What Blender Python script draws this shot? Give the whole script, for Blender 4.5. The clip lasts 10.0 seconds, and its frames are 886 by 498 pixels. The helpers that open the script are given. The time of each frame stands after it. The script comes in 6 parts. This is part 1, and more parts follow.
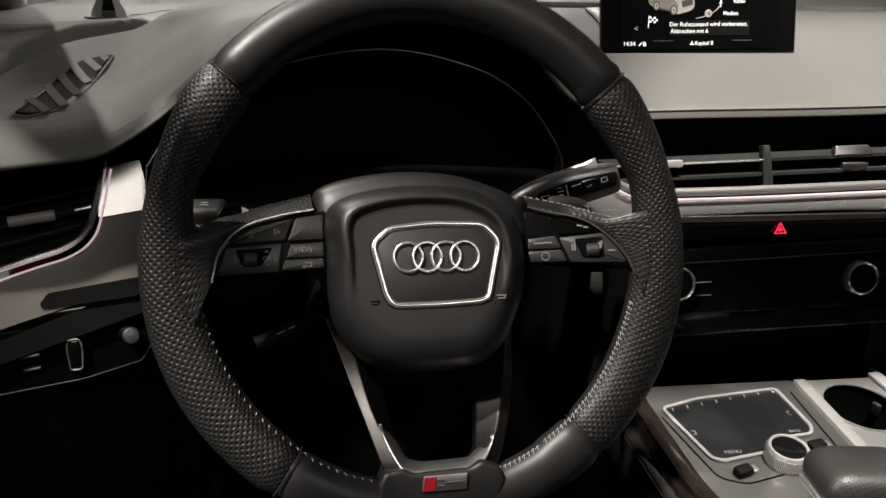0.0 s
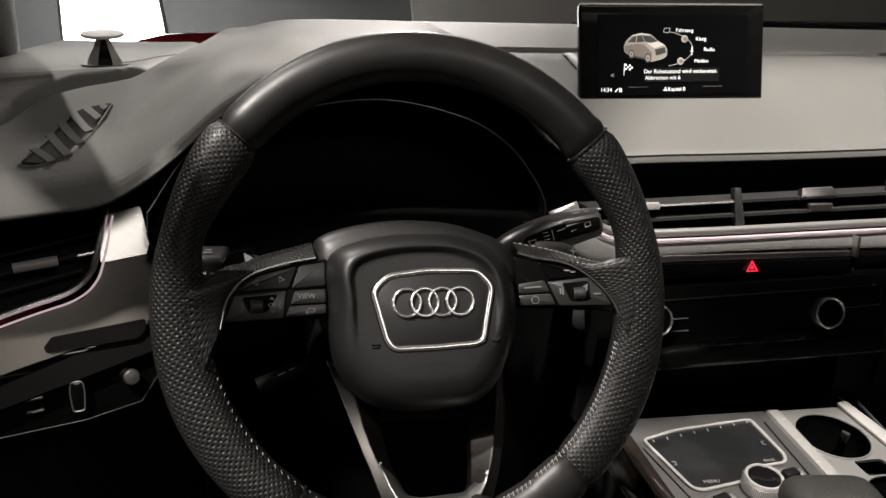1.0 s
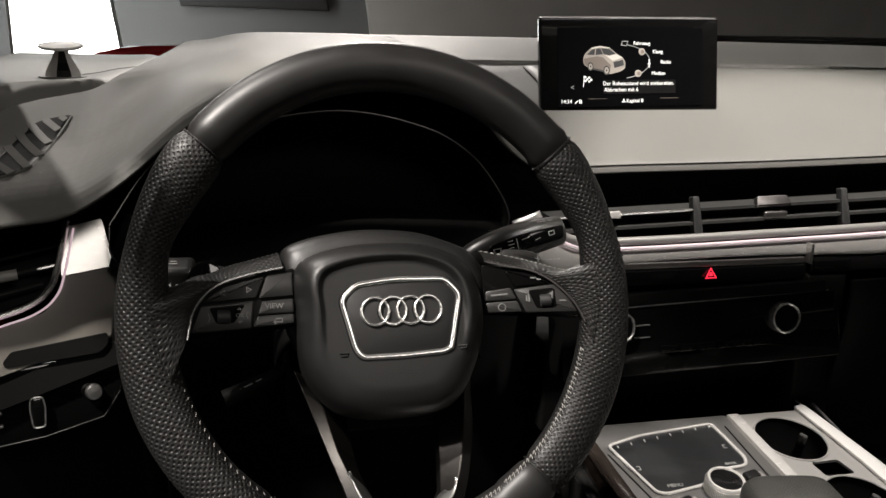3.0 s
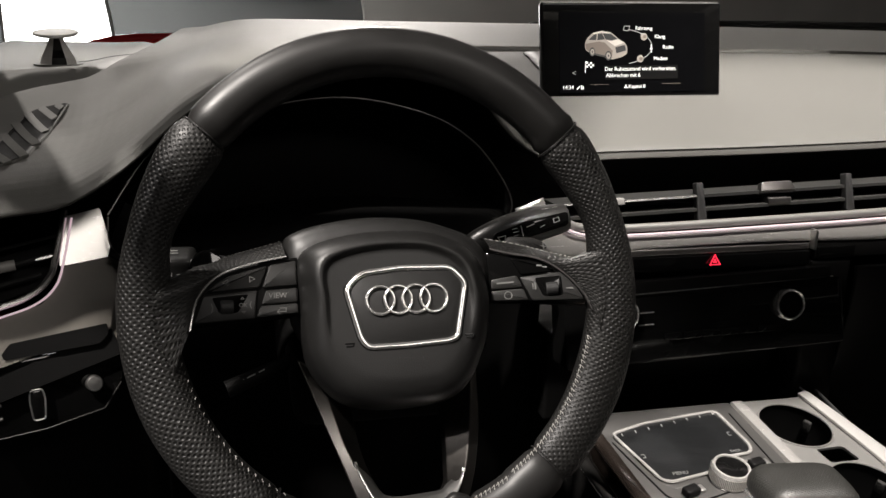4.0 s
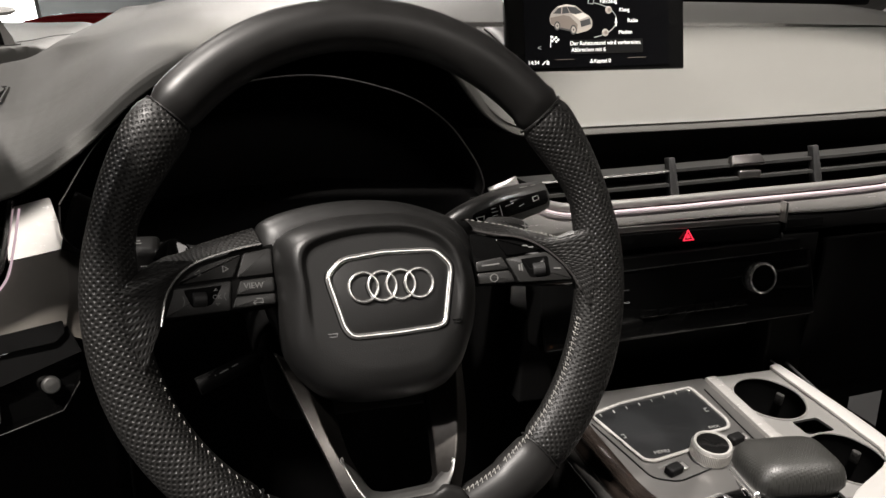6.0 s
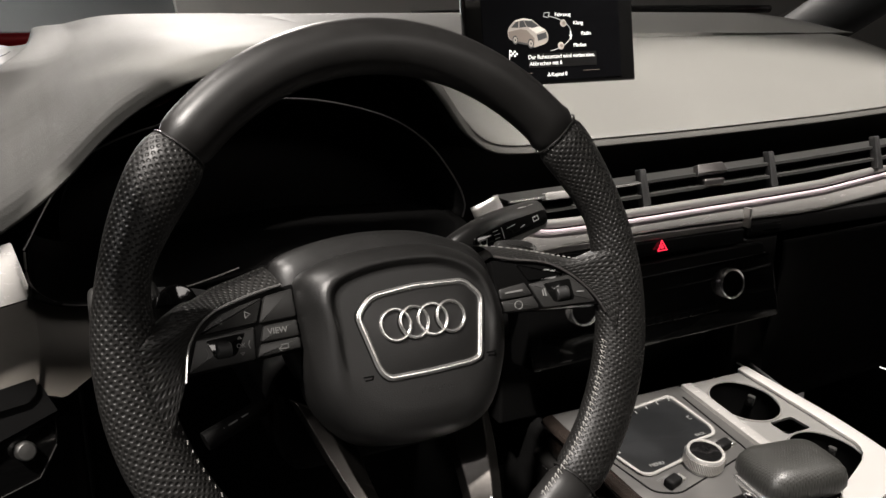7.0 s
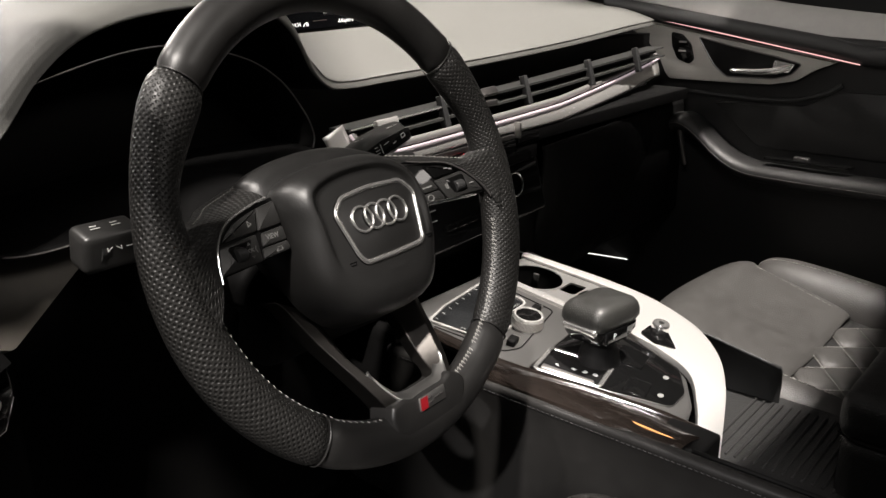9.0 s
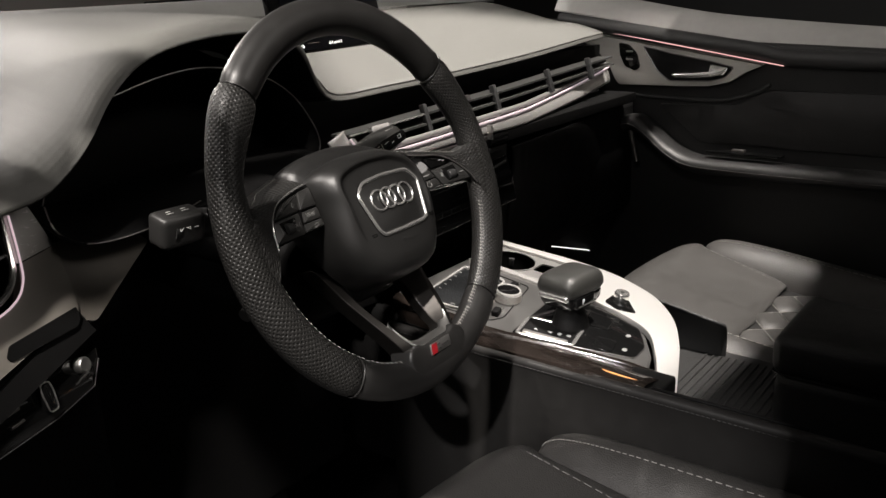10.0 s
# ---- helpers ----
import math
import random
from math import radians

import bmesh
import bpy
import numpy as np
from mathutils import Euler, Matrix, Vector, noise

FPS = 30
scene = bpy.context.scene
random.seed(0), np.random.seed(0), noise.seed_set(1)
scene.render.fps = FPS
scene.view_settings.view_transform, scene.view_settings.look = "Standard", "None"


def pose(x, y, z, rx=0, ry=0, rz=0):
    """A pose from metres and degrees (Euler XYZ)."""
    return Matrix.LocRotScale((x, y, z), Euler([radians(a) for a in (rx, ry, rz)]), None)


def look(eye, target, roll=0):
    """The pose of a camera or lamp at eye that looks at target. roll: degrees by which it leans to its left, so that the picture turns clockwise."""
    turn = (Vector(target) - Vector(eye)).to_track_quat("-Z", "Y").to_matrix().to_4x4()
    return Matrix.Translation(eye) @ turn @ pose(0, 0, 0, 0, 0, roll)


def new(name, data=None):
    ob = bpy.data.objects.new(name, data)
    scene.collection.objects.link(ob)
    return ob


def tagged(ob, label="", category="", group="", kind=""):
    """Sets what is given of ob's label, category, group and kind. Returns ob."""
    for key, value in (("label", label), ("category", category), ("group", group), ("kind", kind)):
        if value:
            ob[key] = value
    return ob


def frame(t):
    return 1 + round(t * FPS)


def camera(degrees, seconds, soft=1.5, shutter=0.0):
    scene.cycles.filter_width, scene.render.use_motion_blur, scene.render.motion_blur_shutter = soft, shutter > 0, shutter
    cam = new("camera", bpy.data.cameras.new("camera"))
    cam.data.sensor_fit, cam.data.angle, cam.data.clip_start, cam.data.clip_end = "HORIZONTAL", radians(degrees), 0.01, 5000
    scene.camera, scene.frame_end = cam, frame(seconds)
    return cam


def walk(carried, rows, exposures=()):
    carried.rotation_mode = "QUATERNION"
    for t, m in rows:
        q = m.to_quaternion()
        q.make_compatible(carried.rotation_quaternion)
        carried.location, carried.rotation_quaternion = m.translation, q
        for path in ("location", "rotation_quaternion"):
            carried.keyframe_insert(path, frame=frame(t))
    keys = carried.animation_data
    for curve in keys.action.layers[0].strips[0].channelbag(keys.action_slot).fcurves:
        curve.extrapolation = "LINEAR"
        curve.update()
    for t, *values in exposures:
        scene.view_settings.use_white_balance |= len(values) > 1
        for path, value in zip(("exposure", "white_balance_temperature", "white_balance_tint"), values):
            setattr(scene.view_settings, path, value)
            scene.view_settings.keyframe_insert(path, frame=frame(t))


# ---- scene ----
cam = camera(55.0, 10.0)
PATH = [
    (0, (-0.066, -0.547, 1.299), (0.197, 1.334, 0.673), 1.1),
    (0.5, (-0.081, -0.563, 1.318), (0.213, 1.324, 0.725), 1.2),
    (1, (-0.088, -0.572, 1.323), (0.243, 1.317, 0.756), 1.3),
    (1.5, (-0.092, -0.577, 1.326), (0.273, 1.313, 0.781), 1.6),
    (2, (-0.096, -0.579, 1.327), (0.298, 1.308, 0.794), 1.8),
    (2.5, (-0.094, -0.579, 1.323), (0.324, 1.304, 0.796), 1.7),
    (4, (-0.101, -0.567, 1.317), (0.337, 1.303, 0.759), 1.3),
    (4.5, (-0.103, -0.566, 1.313), (0.347, 1.296, 0.74), 1.1),
    (5, (-0.102, -0.568, 1.31), (0.365, 1.285, 0.719), 1.2),
    (6.5, (-0.154, -0.502, 1.308), (0.523, 1.287, 0.722), 0.7),
    (7, (-0.202, -0.47, 1.313), (0.618, 1.261, 0.741), 0.3),
    (7.5, (-0.257, -0.436, 1.299), (0.727, 1.211, 0.736), -1.2),
    (8, (-0.306, -0.429, 1.29), (0.973, 0.991, 0.699), -1.9),
    (8.5, (-0.369, -0.43, 1.295), (1.025, 0.862, 0.674), -1.4),
    (9, (-0.448, -0.454, 1.302), (0.992, 0.774, 0.652), -0.5),
    (9.5, (-0.53, -0.495, 1.305), (0.922, 0.72, 0.66), -0.7),
    (10, (-0.598, -0.528, 1.314), (0.909, 0.635, 0.701), -2.2),
]
walk(cam, [(t, look(eye, target, roll)) for t, eye, target, roll in PATH], exposures=((0, -0.08), (0.5, -0.1), (1, -0.1), (1.5, -0.06), (2.2, 0.0), (5.0, 0.03), (6.5, 0.12), (8, 0.14), (9, 0.24), (10, 0.16)))

from mathutils.bvhtree import BVHTree

# ---------------------------------------------------------------- world and light
world = bpy.data.worlds.new("world")
scene.world = world
world.use_nodes = True
world.node_tree.nodes["Background"].inputs[0].default_value = (0.9, 0.95, 1.0, 1)
world.node_tree.nodes["Background"].inputs[1].default_value = 0.05


def area_lamp(name, eye, target, sx, sy, watts, colour=(1, 0.93, 0.87)):
    d = bpy.data.lights.new(name, "AREA")
    d.shape, d.size, d.size_y, d.energy, d.color = "RECTANGLE", sx, sy, watts, colour
    ob = new(name, d)
    ob.matrix_world = look(eye, target)
    return ob


def spot_lamp(name, eye, target, degrees, blend, watts, colour=(1, 0.93, 0.87), radius=0.05):
    d = bpy.data.lights.new(name, "SPOT")
    d.spot_size, d.spot_blend, d.energy, d.color, d.shadow_soft_size = radians(degrees), blend, watts, colour, radius
    ob = new(name, d)
    ob.matrix_world = look(eye, target)
    return ob


spot_lamp("showroom_spot", (0.5, -0.7, 4.1), (0.645, 0.18, 0.95), 17.3, 0.12, 1250, radius=0.07)
# Unseen lamp added ahead of the windscreen, for highlights on the rim.
area_lamp("added_lamp", (0.55, 4.3, 3.2), (0.4, 0.4, 1.2), 0.35, 0.35, 125)
# Unseen lamp added where the end inlay mirrors it as white.
area_lamp("added_lamp", (1.4, -3.35, 3.95), (-0.24, 0.2, 1.1), 1.9, 0.9, 34)
spot_lamp("showroom_spot", (-1.45, 1.6, 4.05), (-0.27, 0.34, 1.2), 12, 0.3, 350, radius=0.05)
spot_lamp("showroom_spot", (-1.6, -0.9, 3.95), (-0.10, 0.03, 1.12), 11.0, 0.5, 980, radius=0.07)

# Unseen fill added on the left, to brighten seats and console side.
area_lamp("added_lamp", (-4.0, -1.65, 4.0), (0.2, -0.1, 0.9), 0.8, 0.8, 27, (1, 0.95, 0.93))
spot_lamp("showroom_spot", (-4.0, -1.65, 4.0), (0.13, -0.12, 0.80), 4.8, 0.15, 1150, (1, 0.95, 0.93), radius=0.05)

# ---------------------------------------------------------------- materials


def rgb(c):
    return (*c, 1) if len(c) == 3 else c


def material(name, colour, rough=0.5, metal=0.0, vary=0.12, scale=60.0, bump=0.0, bump_scale=400.0, coat=0.0, stretch=(1, 1, 1), distance=0.001):
    """Principled surface with large and small mottling, roughness variation and fine relief."""
    m = bpy.data.materials.new(name)
    m.use_nodes = True
    nt = m.node_tree
    p = nt.nodes["Principled BSDF"]
    p.inputs["Metallic"].default_value = metal
    p.inputs["Coat Weight"].default_value = coat
    co = nt.nodes.new("ShaderNodeTexCoord")
    mp = nt.nodes.new("ShaderNodeMapping")
    mp.inputs["Scale"].default_value = stretch
    nt.links.new(co.outputs["Object"], mp.inputs["Vector"])
    n1 = nt.nodes.new("ShaderNodeTexNoise")
    n1.inputs["Scale"].default_value, n1.inputs["Detail"].default_value = scale, 5
    n2 = nt.nodes.new("ShaderNodeTexNoise")
    n2.inputs["Scale"].default_value, n2.inputs["Detail"].default_value = scale / 12, 3
    add = nt.nodes.new("ShaderNodeMath")
    for n in (n1, n2):
        nt.links.new(mp.outputs[0], n.inputs["Vector"])
    nt.links.new(n1.outputs[0], add.inputs[0])
    nt.links.new(n2.outputs[0], add.inputs[1])
    ramp = nt.nodes.new("ShaderNodeMapRange")
    ramp.inputs[1].default_value, ramp.inputs[2].default_value = 0.6, 1.4
    ramp.inputs[3].default_value, ramp.inputs[4].default_value = 1 - vary, 1 + vary
    nt.links.new(add.outputs[0], ramp.inputs[0])
    mul = nt.nodes.new("ShaderNodeVectorMath")
    mul.operation = "SCALE"
    mul.inputs[0].default_value = colour[:3]
    nt.links.new(ramp.outputs[0], mul.inputs[3])
    nt.links.new(mul.outputs[0], p.inputs["Base Color"])
    rr = nt.nodes.new("ShaderNodeMath")
    rr.operation = "MULTIPLY"
    rr.inputs[1].default_value = rough
    nt.links.new(ramp.outputs[0], rr.inputs[0])
    nt.links.new(rr.outputs[0], p.inputs["Roughness"])
    if bump:
        b = nt.nodes.new("ShaderNodeBump")
        b.inputs["Strength"].default_value, b.inputs["Distance"].default_value = bump, distance
        v = nt.nodes.new("ShaderNodeTexVoronoi")
        v.inputs["Scale"].default_value = bump_scale
        nt.links.new(mp.outputs[0], v.inputs["Vector"])
        nt.links.new(v.outputs["Distance"], b.inputs["Height"])
        nt.links.new(b.outputs[0], p.inputs["Normal"])
    return m


def lattice(m, pitch, depth, dark, holes):
    """A staggered lattice of punched holes (or knobs) over the surface's own UVs, in metres."""
    nt = m.node_tree
    p = nt.nodes["Principled BSDF"]
    uv = nt.nodes.new("ShaderNodeUVMap")
    sep = nt.nodes.new("ShaderNodeSeparateXYZ")
    nt.links.new(uv.outputs[0], sep.inputs[0])

    def wave(op):
        a = nt.nodes.new("ShaderNodeMath")
        a.operation = op
        nt.links.new(sep.outputs[0], a.inputs[0])
        nt.links.new(sep.outputs[1], a.inputs[1])
        s = nt.nodes.new("ShaderNodeMath")
        s.operation = "MULTIPLY"
        s.inputs[1].default_value = math.pi / pitch
        nt.links.new(a.outputs[0], s.inputs[0])
        c = nt.nodes.new("ShaderNodeMath")
        c.operation = "COSINE"
        nt.links.new(s.outputs[0], c.inputs[0])
        q = nt.nodes.new("ShaderNodeMath")
        q.operation = "ABSOLUTE"
        nt.links.new(c.outputs[0], q.inputs[0])
        return q

    pr = nt.nodes.new("ShaderNodeMath")
    pr.operation = "MULTIPLY"
    nt.links.new(wave("ADD").outputs[0], pr.inputs[0])
    nt.links.new(wave("SUBTRACT").outputs[0], pr.inputs[1])
    ramp = nt.nodes.new("ShaderNodeMapRange")
    ramp.interpolation_type = "SMOOTHSTEP"
    ramp.inputs[1].default_value, ramp.inputs[2].default_value = holes
    nt.links.new(pr.outputs[0], ramp.inputs[0])
    b = nt.nodes.new("ShaderNodeBump")
    b.invert = True
    b.inputs["Strength"].default_value, b.inputs["Distance"].default_value = 0.9, depth
    nt.links.new(ramp.outputs[0], b.inputs["Height"])
    nt.links.new(b.outputs[0], p.inputs["Normal"])
    old = p.inputs["Base Color"].links[0].from_socket
    mix = nt.nodes.new("ShaderNodeMix")
    mix.data_type = "RGBA"
    nt.links.new(ramp.outputs[0], mix.inputs[0])
    nt.links.new(old, mix.inputs[6])
    mix.inputs[7].default_value = rgb(dark)
    nt.links.new(mix.outputs[2], p.inputs["Base Color"])
    return m


def glow(name, colour, strength):
    m = bpy.data.materials.new(name)
    m.use_nodes = True
    p = m.node_tree.nodes["Principled BSDF"]
    p.inputs["Base Color"].default_value = rgb([c * 0.5 for c in colour])
    p.inputs["Emission Color"].default_value = rgb(colour)
    p.inputs["Emission Strength"].default_value = strength
    return m


LEATHER = material("black_nappa_leather", (0.0125, 0.012, 0.0115), 0.42, vary=0.15, bump=0.12, bump_scale=1100, distance=0.0002)
PERF = lattice(material("perforated_leather", (0.0125, 0.0120, 0.0113), 0.45, vary=0.12), 0.0048, 0.0005, (0.006, 0.006, 0.0055), (0.32, 0.95))
SHIFT_PERF = lattice(material("fine_perforated_leather", (0.022, 0.022, 0.020), 0.45, vary=0.12), 0.0034, 0.0002, (0.012, 0.012, 0.011), (0.62, 0.9))
SOFT = material("grey_soft_touch_plastic", (0.114, 0.113, 0.104), 0.62, vary=0.07, scale=90, bump=0.35, bump_scale=1100, distance=0.0004)
FLAPGREY = material("darker_grey_plastic", (0.062, 0.062, 0.058), 0.55, vary=0.06, bump=0.2, bump_scale=1200, distance=0.0003)
DARK = material("dark_soft_plastic", (0.022, 0.022, 0.022), 0.55, vary=0.15, bump=0.25, bump_scale=1000, distance=0.0003)
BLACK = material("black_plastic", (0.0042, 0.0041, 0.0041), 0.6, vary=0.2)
BLACK.node_tree.nodes["Principled BSDF"].inputs["Specular IOR Level"].default_value = 0.25  # weak specular, so few highlights
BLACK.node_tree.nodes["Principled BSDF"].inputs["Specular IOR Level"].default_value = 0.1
for _m in (LEATHER, PERF):
    _m.node_tree.nodes["Principled BSDF"].inputs["Specular IOR Level"].default_value = 0.38
SPOKE = material("satin_grey_metal", (0.062, 0.058, 0.054), 0.32, 0.95, vary=0.1, scale=200)
PIANO = material("piano_black_lacquer", (0.004, 0.004, 0.004), 0.08, vary=0.1, coat=0.5)
PIANO.node_tree.nodes["Principled BSDF"].inputs["Specular IOR Level"].default_value = 0.3
PADMAT = material("airbag_cover_plastic", (0.0075, 0.0073, 0.007), 0.42, vary=0.1, bump=0.25, bump_scale=1300, distance=0.0003)
KEY = material("satin_grey_key", (0.019, 0.0187, 0.018), 0.4, vary=0.1)
CHROME = material("polished_chrome", (0.92, 0.91, 0.89), 0.2, 0.92, vary=0.06)
SATIN = material("satin_aluminium", (0.66, 0.65, 0.63), 0.36, 1.0, vary=0.08, scale=250, stretch=(1, 8, 8))
DECOR = material("brushed_aluminium_inlay", (0.64, 0.625, 0.60), 0.27, 0.66, vary=0.02, scale=300, stretch=(1, 14, 14))
DOORDECOR = material("pale_brushed_aluminium", (0.66, 0.645, 0.60), 0.38, 0.35, vary=0.04, scale=200, stretch=(14, 1, 14))
FRAME_ALU = material("bright_brushed_aluminium", (0.73, 0.715, 0.69), 0.30, 0.6, vary=0.02, scale=30)
TRAYMAT = material("grey_tray_rubber", (0.011, 0.0108, 0.0104), 0.6, vary=0.2, bump=0.4, bump_scale=500)
DARKMETAL = material("dark_satin_metal", (0.20, 0.19, 0.185), 0.34, 0.9, vary=0.1, scale=200)
CUPPLATE = material("light_satin_lacquer", (0.26, 0.255, 0.245), 0.36, 0.5, vary=0.02, scale=20)
CONSOLE = material("graphite_console_lacquer", (0.155, 0.152, 0.147), 0.30, 0.7, vary=0.02, scale=20)
WOODGLOSS = material("dark_glossy_veneer", (0.011, 0.0085, 0.0072), 0.16, vary=0.4, scale=40, coat=0.8, stretch=(10, 1, 10))
SEATMAT = material("grey_seat_leather", (0.045, 0.043, 0.0405), 0.48, vary=0.2, bump=0.5, bump_scale=600, distance=0.0007)
SEATDARK = material("anthracite_seat_leather", (0.011, 0.0107, 0.0104), 0.5, vary=0.2, bump=0.5, bump_scale=700, distance=0.0005)
# Paler than the dash grey: light on the window sill put into its colour.
SILL_LIT_GREY = material("grey_sill_trim_lit", (0.34, 0.335, 0.32), 0.55, vary=0.08, bump=0.25, bump_scale=900, distance=0.0003)
STITCH = material("pale_thread", (0.25, 0.245, 0.23), 0.7, vary=0.1)
DOORDARK = material("black_door_trim", (0.0085, 0.0083, 0.008), 0.6, vary=0.15, bump=0.3, bump_scale=800, distance=0.0004)
RUBBER = material("black_rubber_mat", (0.015, 0.0145, 0.0135), 0.75, vary=0.2, bump=0.4, bump_scale=500)
CARPET = material("black_carpet", (0.006, 0.006, 0.006), 0.95, vary=0.4, scale=300, bump=0.6, bump_scale=900)
RED_PAINT = material("red_car_paint", (0.25, 0.012, 0.014), 0.25, 0.2, vary=0.06, coat=0.8)
WALLGREY = material("grey_showroom_wall", (0.16, 0.165, 0.165), 0.85, vary=0.08, scale=6)
WALLDARK = material("dark_wall_panel", (0.03, 0.03, 0.03), 0.7, vary=0.1, scale=6)
FLOORGREY = material("grey_showroom_floor", (0.12, 0.12, 0.12), 0.45, vary=0.1, scale=8)
LIGHTBOX = glow("white_lightbox_face", (1.0, 0.99, 0.96), 9.0)
HAZ = glow("red_hazard_glow", (1.0, 0.03, 0.07), 1.3)
AMBIENT = glow("pale_pink_ambient_light", (1.0, 0.74, 0.82), 0.5)
AMBIENT_DIM = glow("dim_pink_ambient_light", (1.0, 0.82, 0.88), 0.3)
WHITE_INK = glow("white_backlit_print", (0.9, 0.9, 0.88), 0.35)
GREY_INK = material("pale_grey_print", (0.17, 0.17, 0.165), 0.6)
PRINT = material("white_print", (0.5, 0.5, 0.48), 0.6)
SILVER = material("silver_facet_paint", (0.42, 0.41, 0.39), 0.45, 0.1, vary=0.05)
SCREEN_TEXT = glow("screen_white", (1.0, 0.98, 0.94), 1.1)
SCREEN_GREY = glow("screen_grey", (0.45, 0.44, 0.42), 0.5)
SCREEN_DARK = glow("screen_near_black", (0.004, 0.004, 0.0045), 0.4)
SCREEN_DARK.node_tree.nodes["Principled BSDF"].inputs["Roughness"].default_value = 0.06
SCREEN_DARK.node_tree.nodes["Principled BSDF"].inputs["Specular IOR Level"].default_value = 0.3
SCREEN_CAR = glow("screen_silver", (0.55, 0.49, 0.43), 0.3)
SCREEN_CAR_LIGHT = glow("screen_pale_silver", (0.80, 0.74, 0.67), 0.5)
SCREEN_CAR_SIDE = glow("screen_bronze", (0.30, 0.25, 0.21), 0.25)
SCREEN_CAR_DARK = glow("screen_shadow", (0.05, 0.05, 0.05), 0.5)
DOOR_LINE = glow("pink_ambient_light", (1.0, 0.55, 0.52), 0.9)
AMBER_GLINT = glow("amber_reflection_glow", (1.0, 0.42, 0.14), 0.6)
WHITE_LINE = glow("white_ambient_light", (1.0, 0.97, 0.93), 1.2)
RED_BADGE = material("red_enamel", (0.20, 0.008, 0.012), 0.3, vary=0.05)
GLASS = bpy.data.materials.new("windscreen_glass")
GLASS.use_nodes = True
_p = GLASS.node_tree.nodes["Principled BSDF"]
_p.inputs["Transmission Weight"].default_value, _p.inputs["Roughness"].default_value, _p.inputs["IOR"].default_value = 1.0, 0.0, 1.01

# ---------------------------------------------------------------- mesh helpers
ORIGIN = {}


def thing(name, at, label, category, group="", kind=""):
    ob = new(name)
    ob.empty_display_size = 0.05
    ob.location = at
    ORIGIN[ob.name] = Vector(at)
    return tagged(ob, label, category, group, kind)


def part(name, bm, mat, parent, label="", smooth=True, angle=40, bevel=0.0, solid=0.0, side=-1):
    """One mesh object, given in world places, under a thing or a part."""
    o = ORIGIN[parent.name]
    bmesh.ops.translate(bm, verts=bm.verts, vec=-o)
    bmesh.ops.recalc_face_normals(bm, faces=bm.faces) if not solid else None
    me = bpy.data.meshes.new(name)
    bm.to_mesh(me)
    bm.free()
    me.materials.append(mat)
    if smooth:
        me.polygons.foreach_set("use_smooth", [True] * len(me.polygons))
        me.set_sharp_from_angle(angle=radians(angle))
    ob = new(name, me)
    ob.parent = parent
    ORIGIN[ob.name] = o
    if solid:
        md = ob.modifiers.new("thickness", "SOLIDIFY")
        md.thickness, md.offset = solid, side
    if bevel:
        md = ob.modifiers.new("edge", "BEVEL")
        md.width, md.segments, md.limit_method, md.angle_limit = bevel, 3, "ANGLE", radians(35)
    return tagged(ob, label)


def solid_thing(name, bm, mat, label, category, group="", kind="", **k):
    """A thing that is one mesh."""
    me = bpy.data.meshes.new(name)
    bm.to_mesh(me)
    bm.free()
    me.materials.append(mat)
    me.polygons.foreach_set("use_smooth", [True] * len(me.polygons))
    me.set_sharp_from_angle(angle=radians(40))
    ob = new(name, me)
    if k.get("bevel"):
        md = ob.modifiers.new("edge", "BEVEL")
        md.width, md.segments, md.limit_method = k["bevel"], 3, "ANGLE"
    if k.get("solid"):
        md = ob.modifiers.new("thickness", "SOLIDIFY")
        md.thickness, md.offset = k["solid"], -1
    return tagged(ob, label, category, group, kind)


def catmull(pts, n=6, closed=False):
    """A smooth line through the points, n steps between each two."""
    p = [Vector(q) for q in pts]
    out, k = [], len(p)
    for i in range(k if closed else k - 1):
        a, b, c, d = (p[(i + j) % k] if closed else p[min(max(i + j, 0), k - 1)] for j in (-1, 0, 1, 2))
        for s in range(n):
            t = s / n
            out.append(0.5 * ((2 * b) + (c - a) * t + (2 * a - 5 * b + 4 * c - d) * t * t + (3 * b - a - 3 * c + d) * t ** 3))
    if not closed:
        out.append(p[-1])
    return out


def grid_mesh(rows, close_u=False, close_v=False, uv=None, cap=False):
    """A sheet through rows of points."""
    bm = bmesh.new()
    vs = [[bm.verts.new(q) for q in r] for r in rows]
    nu, nv = len(vs), len(vs[0])
    lay = bm.loops.layers.uv.new("UVMap") if uv else None
    for i in range(nu if close_u else nu - 1):
        for j in range(nv if close_v else nv - 1):
            quad = ((i, j), (i + 1, j), (i + 1, j + 1), (i, j + 1))
            try:
                f = bm.faces.new([vs[a % nu][b % nv] for a, b in quad])
            except ValueError:
                continue
            if uv:
                for l, (a, b) in zip(f.loops, quad):
                    l[lay].uv = uv(a, b)
    if cap:
        for r in (vs[0], vs[-1]):
            bm.faces.new(r)
    return bm


def loft(stations, n=4, m=4):
    """A smooth sheet through stations of equally many points."""
    rows = [catmull(s, m) for s in stations]
    cols = [catmull([r[j] for r in rows], n) for j in range(len(rows[0]))]
    return grid_mesh([[c[i] for c in cols] for i in range(len(cols[0]))])


def box(size, m=None, bevel=0.0, seg=3):
    bm = bmesh.new()
    bmesh.ops.create_cube(bm, size=1)
    bmesh.ops.scale(bm, verts=bm.verts, vec=size)
    if bevel:
        bmesh.ops.bevel(bm, geom=list(bm.edges), offset=bevel, segments=seg, profile=0.6, affect="EDGES")
    bm.transform(m or Matrix())
    return bm


